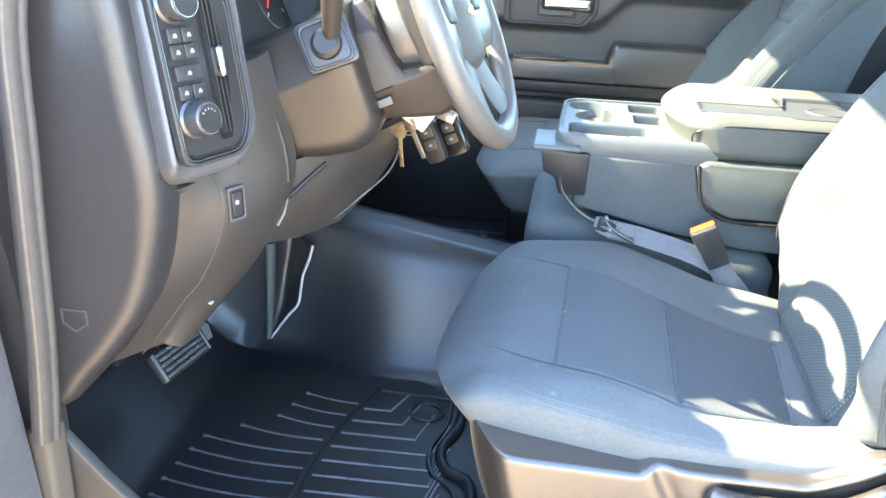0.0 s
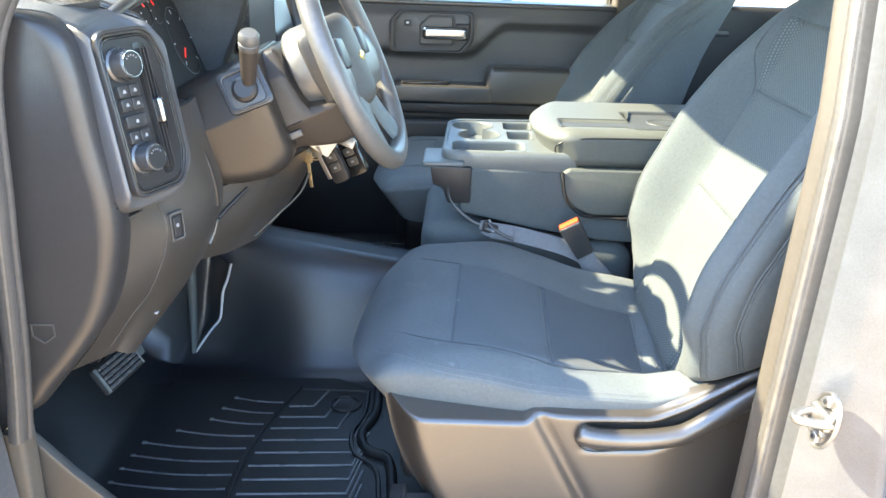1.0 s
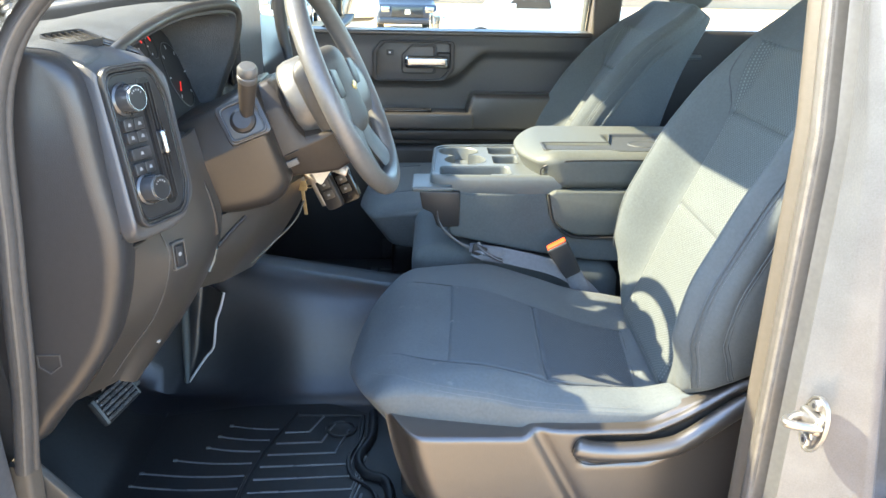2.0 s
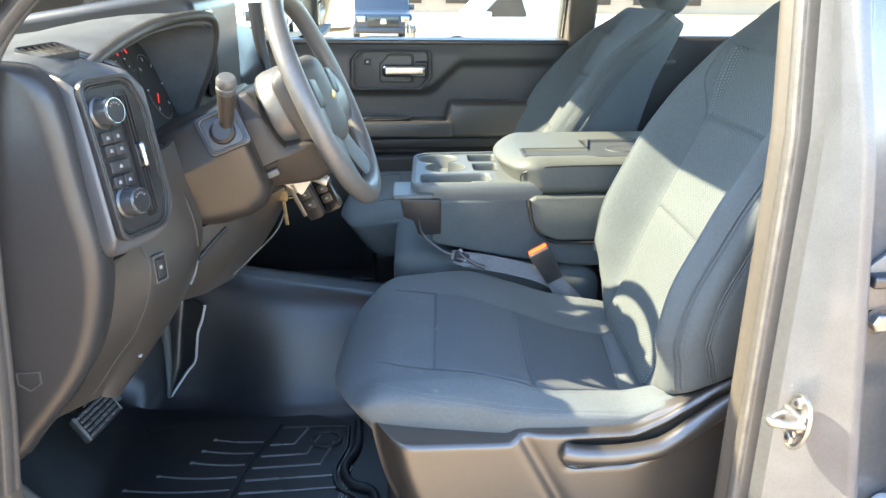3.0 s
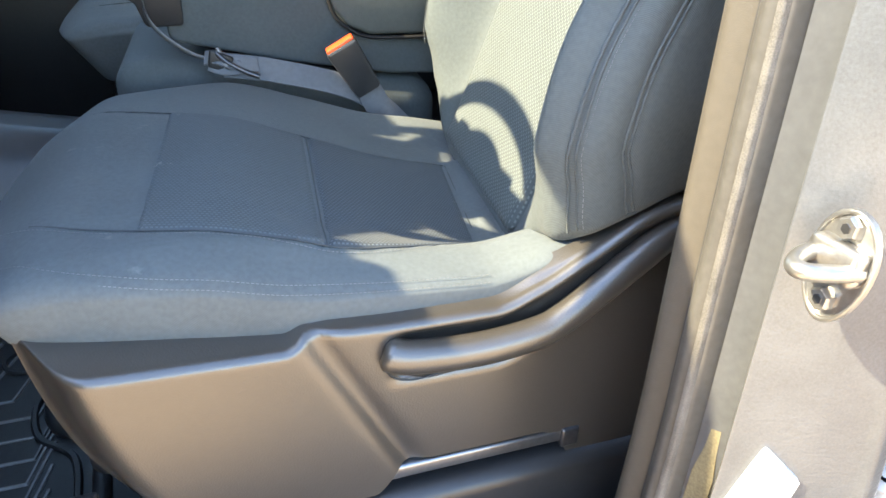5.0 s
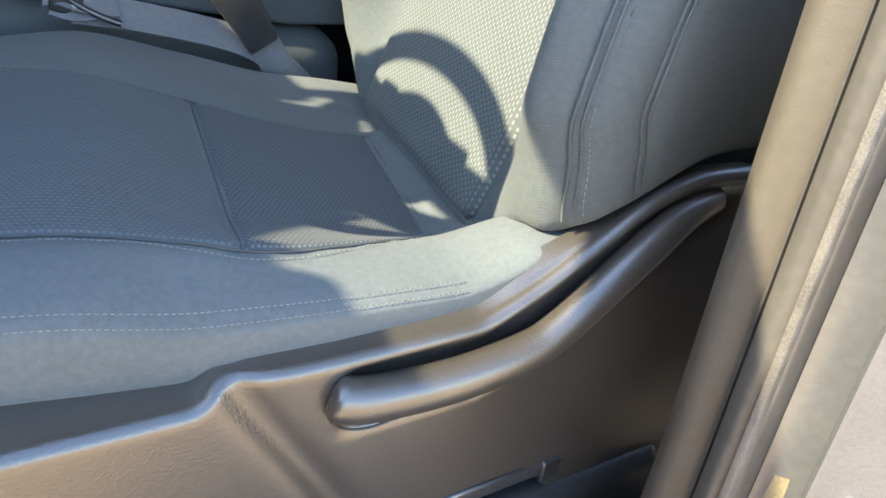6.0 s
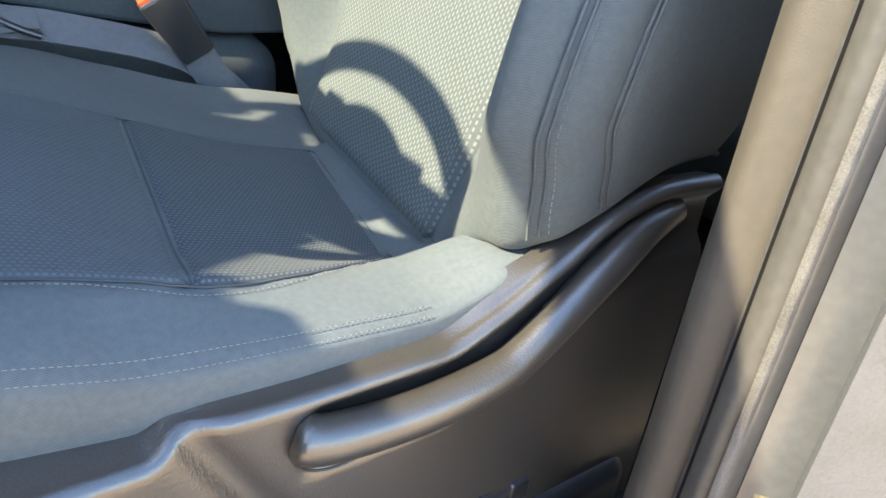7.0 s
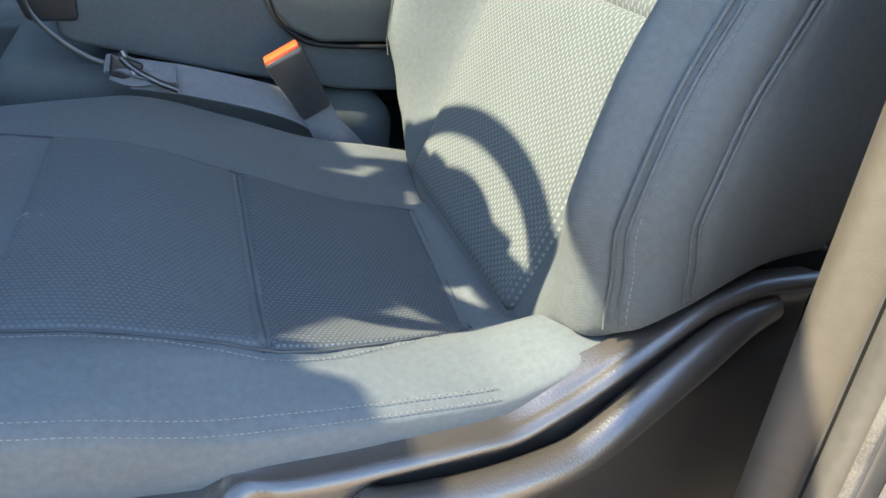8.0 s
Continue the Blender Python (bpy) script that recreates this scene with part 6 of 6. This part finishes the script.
# ---- far door ----
def passenger_door():
    root = thing("passenger_door", (0.35, 0.90, 0.05), "closed dark grey passenger door with a chrome handle and armrest", "car door")
    Y = 0.86
    def skin(u, v):
        x, z = lerp(-0.50, 0.88, u), lerp(-0.06, 0.858, v)
        y = Y + 0.012 * math.sin(3 * v)
        # the upper part overhangs a hollow whose edge steps up behind the handle
        low = lerp(0.690, 0.790, sstep(0.36, 0.51, x))
        y += 0.042 * sstep(low + 0.010, low - 0.034, z) * sstep(0.50, 0.56, z) * sstep(0.90, 0.80, x)
        y -= 0.014 * sstep(0.80, 0.858, z)
        return x, y, z
    part("door_panel", sheet(120, 100, skin, 0.05, rim=0.004), PLASTIC_DOOR, root, "moulded dark grey door panel")
    part("sill_cap", box(-0.44, 0.88, Y - 0.016, Y + 0.06, 0.842, 0.860, 0.008, 3), PLASTIC_SOFT, root, "soft sill cap")
    part("armrest_shelf", box(-0.05, 0.455, Y - 0.055, Y + 0.06, 0.515, 0.576, 0.010, 3), PLASTIC_SOFT, root)
    part("armrest_pad", softbox(0.220, 0.052, 0.066, (0.014, 0.024, 0.020), (6, 2, 2), lambda p: Vector((p.x + 0.650 + 0.25 * max(0, p.z) * (p.x < 0), p.y + Y + 0.002, p.z + 0.577)), 4), PLASTIC_SOFT, root, "padded armrest")
    part("armrest_under", box(-0.05, 0.86, Y - 0.035, Y + 0.02, 0.47, 0.515, 0.012), PLASTIC_BLACK, root)
    part("map_pocket", box(-0.48, 0.86, Y - 0.05, Y + 0.01, 0.0, 0.455, 0.02, 3), PLASTIC_BLACK, root)
    m = basis((0.235, Y - 0.003, 0.757), (1, 0, 0), (0, 0, 1))
    plate = rpoly([(-0.135, -0.068), (0.100, -0.068), (0.135, -0.03), (0.135, 0.062), (-0.105, 0.062), (-0.135, 0.03)], [0.02, 0.02, 0.03, 0.02, 0.02, 0.02], 5)
    part("handle_surround", ring([p * 1.09 for p in plate], [p * 0.97 for p in plate], -0.006, 0.016, m, 0.003), PLASTIC_BLACK, root)
    part("handle_plate", prism(plate, -0.004, 0.006, m, 0.002), PLASTIC_DOOR, root)
    cup = rpoly([(-0.040, -0.043), (0.074, -0.043), (0.074, 0.050), (-0.008, 0.050), (-0.040, 0.018)], 0.010, 5)
    part("handle_cup", prism(cup, 0.004, 0.0085, m), PLASTIC_DOOR, root)
    part("cup_edge", ring([p * 1.10 for p in cup], [p * 0.95 for p in cup], 0.004, 0.014, m, 0.002), PLASTIC_BLACK, root)
    part("door_handle", softbox(0.078, 0.0215, 0.014, (0.014, 0.014, 0.010), (4, 2, 1), lambda p: m @ (p + Vector((0.045, -0.004, 0.026))), 4), CHROME, root, "chrome pull handle")
    part("handle_pivot", box(0.318, 0.368, Y - 0.024, Y + 0.01, 0.728, 0.786, 0.008), PLASTIC_BLACK, root)
    lk = part("lock_switch", prism(rpoly([(-0.012, -0.01), (0.014, -0.01), (0.014, 0.012), (-0.012, 0.012)], 0.004, 3), 0.004, 0.010, m @ Matrix.Translation((-0.085, 0.025, 0)), 0.001), PLASTIC_BLACK, root)
    part("lock_symbol", prism([(-0.004, -0.003), (0.004, -0.003), (0.004, 0.003), (-0.004, 0.003)], 0.0098, 0.0106, m @ Matrix.Translation((-0.085, 0.026, 0))), MARK, lk)
    part("window_switch", box(0.13, 0.30, Y - 0.045, Y - 0.005, 0.574, 0.588, 0.005), PLASTIC_GLOSS, root)


passenger_door()
ob = solid("window_passenger", sheet(6, 6, lambda u, v: (lerp(-0.42, 0.86, u), 0.885 - 0.13 * v, lerp(0.84, 1.30, v)), 0.004), GLASS, "clear passenger door window", "window", kind="structure")
ob.visible_shadow = False
for x0, x1 in ((0.86, 0.98),):
    rows = [[(x, y - pillar_lean(z), z) for x, y in rpoly([(x0 + 0.02, 0.86), (x1, 0.86), (x1, 0.97), (x0, 0.97)], 0.015, 3)] for z in (-0.05, 0.3, 0.6, 0.85, 1.0, 1.15, 1.31)]
    solid("trim_far_pillar", loft(rows), TRIM, "pale grey trim of the far door pillar", "trim", kind="structure")
solid("trim_far_frame", tube([(0.868, 0.910, 0.855), (0.868, 0.86, 1.06), (0.868, 0.79, 1.29)], 0.012, 8), RUBBER, "dark rubber window frame", "trim", kind="structure")
solid("wall_far_rear_door", box(0.985, 1.75, 0.875, 0.95, 0.0, 0.875, 0.02, 3), PLASTIC, "dark trim of the far rear door", "door", kind="structure")
ob = solid("window_far_rear", sheet(4, 4, lambda u, v: (lerp(0.98, 1.7, u), 0.905 - 0.13 * v, lerp(0.875, 1.30, v)), 0.004), GLASS, "clear far rear window", "window", kind="structure")
ob.visible_shadow = False
ob = solid("window_back", sheet(4, 4, lambda u, v: (1.77, lerp(-0.75, 0.75, u), lerp(0.90, 1.30, v)), 0.004), GLASS, "clear rear window", "window", kind="structure")
ob.visible_shadow = False


def rear_bench():
    root = thing("rear_bench", (1.40, 0.0, 0.05), "dark cloth rear bench seat behind the front seats", "car seat")
    part("bench_cushion", softbox(0.25, 0.80, 0.09, 0.05, (4, 10, 2), lambda p: p + Vector((1.40, 0, 0.28)), 4), CLOTH, root)
    part("bench_back", softbox(0.07, 0.80, 0.28, 0.05, (2, 10, 4), lambda p: p + Vector((1.62 + 0.15 * p.z, 0, 0.62)), 4), CLOTH, root)
    part("bench_base", box(1.20, 1.70, -0.78, 0.78, 0.0, 0.20, 0.02), PLASTIC_BLACK, root)
    part("grab_bar", tube([(1.02, 0.86, 0.775), (1.30, 0.86, 0.78)], 0.010, 8), SILVERGREY, root)


rear_bench()


# ---- the open driver's door, swung out beside the camera ----
def driver_door():
    root = thing("driver_door", (-0.49, -1.04, 0.0), "grey driver's door swung wide open, dark plastic inner panel", "car door")
    m = Matrix.Translation((-0.49, -1.04, 0.0)) @ Matrix.Rotation(radians(-74), 4, "Z")

    def add(name, bm, material, label=""):
        bm.transform(m)
        return part(name, bm, material, root, label)

    def outer(u, v):
        z = lerp(-0.12, 0.87, v)
        return lerp(1.09, 0.0, u), -0.10 - 0.03 * math.sin(math.pi * v), z

    def inner(u, v):
        x, z = lerp(0.03, 1.07, u), lerp(-0.08, 0.87, v)
        return x, -0.012 + 0.020 * sstep(0.60, 0.68, z) - 0.012 * sstep(0.40, 0.30, z), z
    add("outer_skin", sheet(16, 16, outer, 0.02), PAINT, "grey metallic outer skin")
    add("inner_panel", sheet(24, 32, lambda u, v: inner(1 - u, v), 0.05), PLASTIC, "moulded dark plastic inner panel")
    add("armrest", softbox(0.30, 0.045, 0.050, (0.03, 0.03, 0.02), (6, 2, 2), lambda p: Vector((p.x + 0.60, p.y + 0.020, p.z + 0.57)), 4), PLASTIC_SOFT)
    add("map_pocket", box(0.12, 0.98, -0.02, 0.035, 0.02, 0.22, 0.02, 3), PLASTIC_BLACK)
    add("door_handle", softbox(0.075, 0.012, 0.020, 0.010, (4, 1, 2), lambda p: Vector((p.x + 0.32, p.y + 0.030, p.z + 0.76)), 3), CHROME, "chrome pull handle")
    add("window_frame", tube(spline([(0.06, -0.075, 0.86), (0.20, -0.065, 0.99), (0.52, -0.02, 1.26), (0.66, -0.005, 1.325), (1.02, 0.0, 1.335), (1.07, -0.02, 1.25), (1.085, -0.07, 0.86)], 5), 0.022, 8), PLASTIC_BLACK)
    pane = add("window_pane", prism(rpoly([(0.10, 0.85), (1.07, 0.85), (1.05, 1.31), (0.66, 1.31), (0.50, 1.23)], 0.01, 2), -0.062, -0.057, Matrix(((1, 0, 0, 0), (0, 0, 1, 0), (0, 1, 0, 0), (0, 0, 0, 1)))), GLASS, "clear door window")
    pane.visible_shadow = False
    for z in (0.14, 0.60):
        add("hinge", box(-0.035, 0.05, -0.055, -0.015, z, z + 0.07, 0.006), STEEL)


driver_door()


# ---- striker and hinge on the door pillar ----
def striker():
    root = thing("door_striker", (0.672, -1.10, 0.50), "bright zinc-plated door striker bolted to the pillar", "door striker")
    nrm = Vector((-0.99, -0.06, 0.10)).normalized()
    m = Matrix.Translation((0.660, -1.098, 0.497)) @ basis((0, 0, 0), (0.10, 0, 1), (0.06, -0.99, 0)).to_3x3().to_4x4()
    if (m.to_3x3() @ Vector((0, 0, 1))).dot(nrm) < 0:
        m = m @ Matrix.Rotation(math.pi, 4, "X")
    egg = [Vector((0.040 * math.cos(a), 0.024 * math.sin(a) * (1 + 0.10 * math.cos(a)))) for a in (math.tau * i / 28 for i in range(28))]
    part("base_plate", prism(egg, 0.0, 0.004, m, 0.0012), STEEL, root)
    part("plate_rim", ring(egg, [q * 0.90 for q in egg], 0.002, 0.0065, m, 0.0015), STEEL, root)
    part("saddle", softbox(0.013, 0.020, 0.007, (0.006, 0.006, 0.004), (3, 3, 2), lambda p: m @ (p + Vector((0.006, 0, 0.009))), 4), STEEL, root, "bright pressed steel saddle")
    loop = spline([m @ Vector(p) for p in ((0.004, -0.016, 0.006), (0.005, -0.015, 0.024), (0.004, -0.007, 0.043), (0.004, 0.003, 0.043), (0.005, 0.013, 0.024), (0.004, 0.016, 0.006))], 6)
    part("loop", tube(loop, 0.0058, 12), STEEL, root, "bright steel latch loop")
    for u in (-0.023, 0.028):
        b = part("bolt", lathe([(0.0085, 0.003), (0.0085, 0.010), (0.007, 0.012), (0.0, 0.012)], m @ Matrix.Translation((u, 0, 0)), 6), STEEL, root)
        part("bolt_socket", lathe([(0.004, 0.0118), (0.0035, 0.0125), (0.0, 0.0125)], m @ Matrix.Translation((u, 0, 0)), 6), DARKSTEEL, b)


striker()


def rear_hinge():
    root = thing("rear_door_hinge", (0.75, -1.09, 0.62), "dark painted rear door hinge with a steel bolt", "hinge")
    m = Matrix(((1, 0, 0, 0.752), (0, 0, -1, -1.077), (0, 1, 0, 0.668), (0, 0, 0, 1)))
    part("hinge_leaf", prism(rpoly([(-0.034, 0.034), (0.0, 0.062), (0.06, 0.070), (0.06, -0.020), (-0.034, -0.020)], [0.01, 0.02, 0.01, 0.01, 0.01], 4), 0.0, 0.008, m, 0.002), PAINT_JAMB, root)
    part("hinge_knuckle", box(0.722, 0.80, -1.104, -1.080, 0.684, 0.700, 0.004), DARKSTEEL, root)
    part("hinge_pin", tube([(0.80, -1.095, 0.60), (0.80, -1.095, 0.74)], 0.010, 12), DARKSTEEL, root)
    part("washer", lathe([(0.019, 0.0), (0.019, 0.003), (0.0, 0.0035)], m @ Matrix.Translation((0.0, -0.036, 0.004)), 20), DARKSTEEL, root)
    part("bolt", lathe([(0.0125, 0.0), (0.0125, 0.010), (0.010, 0.012), (0.0, 0.012)], m @ Matrix.Translation((0.0, -0.036, 0.006)), 6), STEEL, root)


rear_hinge()


def wiring_boot():
    root = thing("wiring_boot", (0.815, -1.09, 0.22), "pale ribbed rubber wiring boot in the rear door gap", "wiring boot")
    pts = [Vector((0.815 + 0.006 * math.sin(k * 0.3), -1.095, 0.36 - 0.006 * k)) for k in range(22)]
    part("boot", tube(pts, [0.019 if k % 2 else 0.0145 for k in range(22)], 14), MARK, root)
    part("drain_plug", lathe([(0.024, 0.0), (0.024, 0.004), (0.016, 0.006), (0.0, 0.003)], Matrix(((1.3, 0, 0, 0.775), (0, 0, -1, -1.076), (0, 1, 0, 0.20), (0, 0, 0, 1))), 20), WAX, root)


wiring_boot()


# ---- outside, beyond the far windows ----
def door_mirror():
    root = thing("door_mirror", (-0.05, 0.95, 0.85), "black door mirror on an arm outside the passenger window", "car mirror")
    m = basis((0.045, 1.11, 0.985), (0.66, 0.75, 0), (0, 0, 1))
    part("housing", softbox(0.112, 0.115, 0.045, 0.03, (4, 4, 2), lambda p: m @ (p + Vector((0, 0, -0.048))), 4), PLASTIC_BLACK, root)
    part("mirror_glass", prism(rpoly([(-0.10, -0.098), (0.10, -0.098), (0.10, 0.098), (-0.10, 0.098)], 0.025, 5), -0.004, 0.001, m, 0.001), MIRROR, root, "clear mirror glass")
    part("arm", tube(spline([(0.0, 1.10, 0.90), (-0.02, 1.02, 0.875), (-0.05, 0.94, 0.86), (-0.07, 0.885, 0.855)], 4), 0.028, 10, flat=(1.0, 0.6)), PLASTIC_BLACK, root)


door_mirror()


def parked_vehicle(name, base, yaw, paint, label, pickup=False):
    root = thing(name, (0, 0, 0), label, "parked car")
    L, Wd = (5.6, 1.95) if pickup else (4.8, 1.85)
    prof = [(-L / 2, 0.35), (-L / 2 - 0.02, 0.75), (-L / 2 + 0.12, 0.98), (-L / 2 + 1.35, 1.10), (-L / 2 + 1.95, 1.72), (0.25, 1.80)]
    prof += [(0.55, 1.70), (0.62, 1.12), (L / 2, 1.10), (L / 2 + 0.02, 0.40)] if pickup else [(L / 2 - 0.7, 1.72), (L / 2 - 0.1, 1.10), (L / 2, 0.80), (L / 2, 0.38)]
    body = prism(rpoly(prof, 0.10, 4), -Wd / 2, Wd / 2, XZ, 0.08, 3)
    m = Matrix.Translation(base) @ Matrix.Rotation(radians(yaw), 4, "Z")
    def add(nm, bm, mat_, lab="", parent=root):
        bm.transform(m)
        return part(nm, bm, mat_, parent, lab)
    add("body", body, paint)
    glass_poly = [(-L / 2 + 1.55, 1.14), (-L / 2 + 2.0, 1.60), (0.15, 1.66), (0.35, 1.14)]
    for s in (-1, 1):
        add("side_window", prism(rpoly(glass_poly, 0.05, 3), s * Wd / 2 - 0.01, s * Wd / 2 + 0.012, XZ), DARK_GLASS)
        add("door_mirror", box(-L / 2 + 1.62, -L / 2 + 1.78, s * (Wd / 2 + 0.10) - 0.09, s * (Wd / 2 + 0.10) + 0.09, 1.08, 1.26, 0.03), paint)
        for x in (-L / 2 + 0.95, L / 2 - 1.1):
            w = add("wheel", lathe([(0.0, -0.11), (0.33, -0.11), (0.36, -0.07), (0.36, 0.07), (0.33, 0.11), (0.0, 0.11)], Matrix.Translation((x, s * (Wd / 2 - 0.10), 0.36)) @ Matrix.Rotation(math.pi / 2, 4, "X"), 28), TYRE)
            add("rim", lathe([(0.0, 0.0), (0.22, 0.0), (0.24, 0.02), (0.24, 0.0)], Matrix.Translation((x, s * (Wd / 2 + 0.015), 0.36)) @ Matrix.Rotation(-s * math.pi / 2, 4, "X"), 20), SILVER, "", w)
        add("headlight", box(-L / 2 - 0.03, -L / 2 + 0.15, s * 0.72 - 0.14, s * 0.72 + 0.14, 0.72, 0.92, 0.03), CHROME)
    add("grille", box(-L / 2 - 0.045, -L / 2 + 0.02, -0.52, 0.52, 0.58, 0.92, 0.02), DARK_GLASS)
    add("badge", prism(rpoly([(-0.10, -0.08), (0.10, -0.08), (0.08, 0.08), (-0.08, 0.08)], 0.02, 3), -L / 2 - 0.06, -L / 2 - 0.045, YZ @ Matrix.Translation((0, 0.75, 0))), SILVER)
    add("bumper", box(-L / 2 - 0.09, -L / 2 + 0.10, -Wd / 2 + 0.03, Wd / 2 - 0.03, 0.38, 0.56, 0.05, 3), paint)
    return root


parked_vehicle("parked_suv", (4.05, 18.0, GROUND_Z), 6, WHITE_PAINT, "bright white car parked beyond the passenger side")
parked_vehicle("parked_pickup", (1.20, 26.5, GROUND_Z), 90, DARK_PAINT, "slate blue pickup truck facing across the lot", True)
parked_vehicle("parked_sedan", (-3.2, 30.0, GROUND_Z), 90, WHITE_PAINT, "white car parked further off in the lot")


def shop_building():
    root = thing("sales_building", (20, 60, GROUND_Z), "pale low building with a bright blue fascia", "building")
    part("wall", box(-30, 60, 62, 74, GROUND_Z, 4.2, 0.05), BEIGE_WALL, root)
    part("fascia", box(22, 44, 61.6, 62.0, 0.9, 3.9, 0.05), BLUE_WALL, root, "bright blue fascia")
    for k in range(7):
        part("shop_window", box(-24 + 8 * k, -18 + 8 * k, 61.9, 62.05, 0.0, 2.6, 0.02), DARK_GLASS, root)


shop_building()
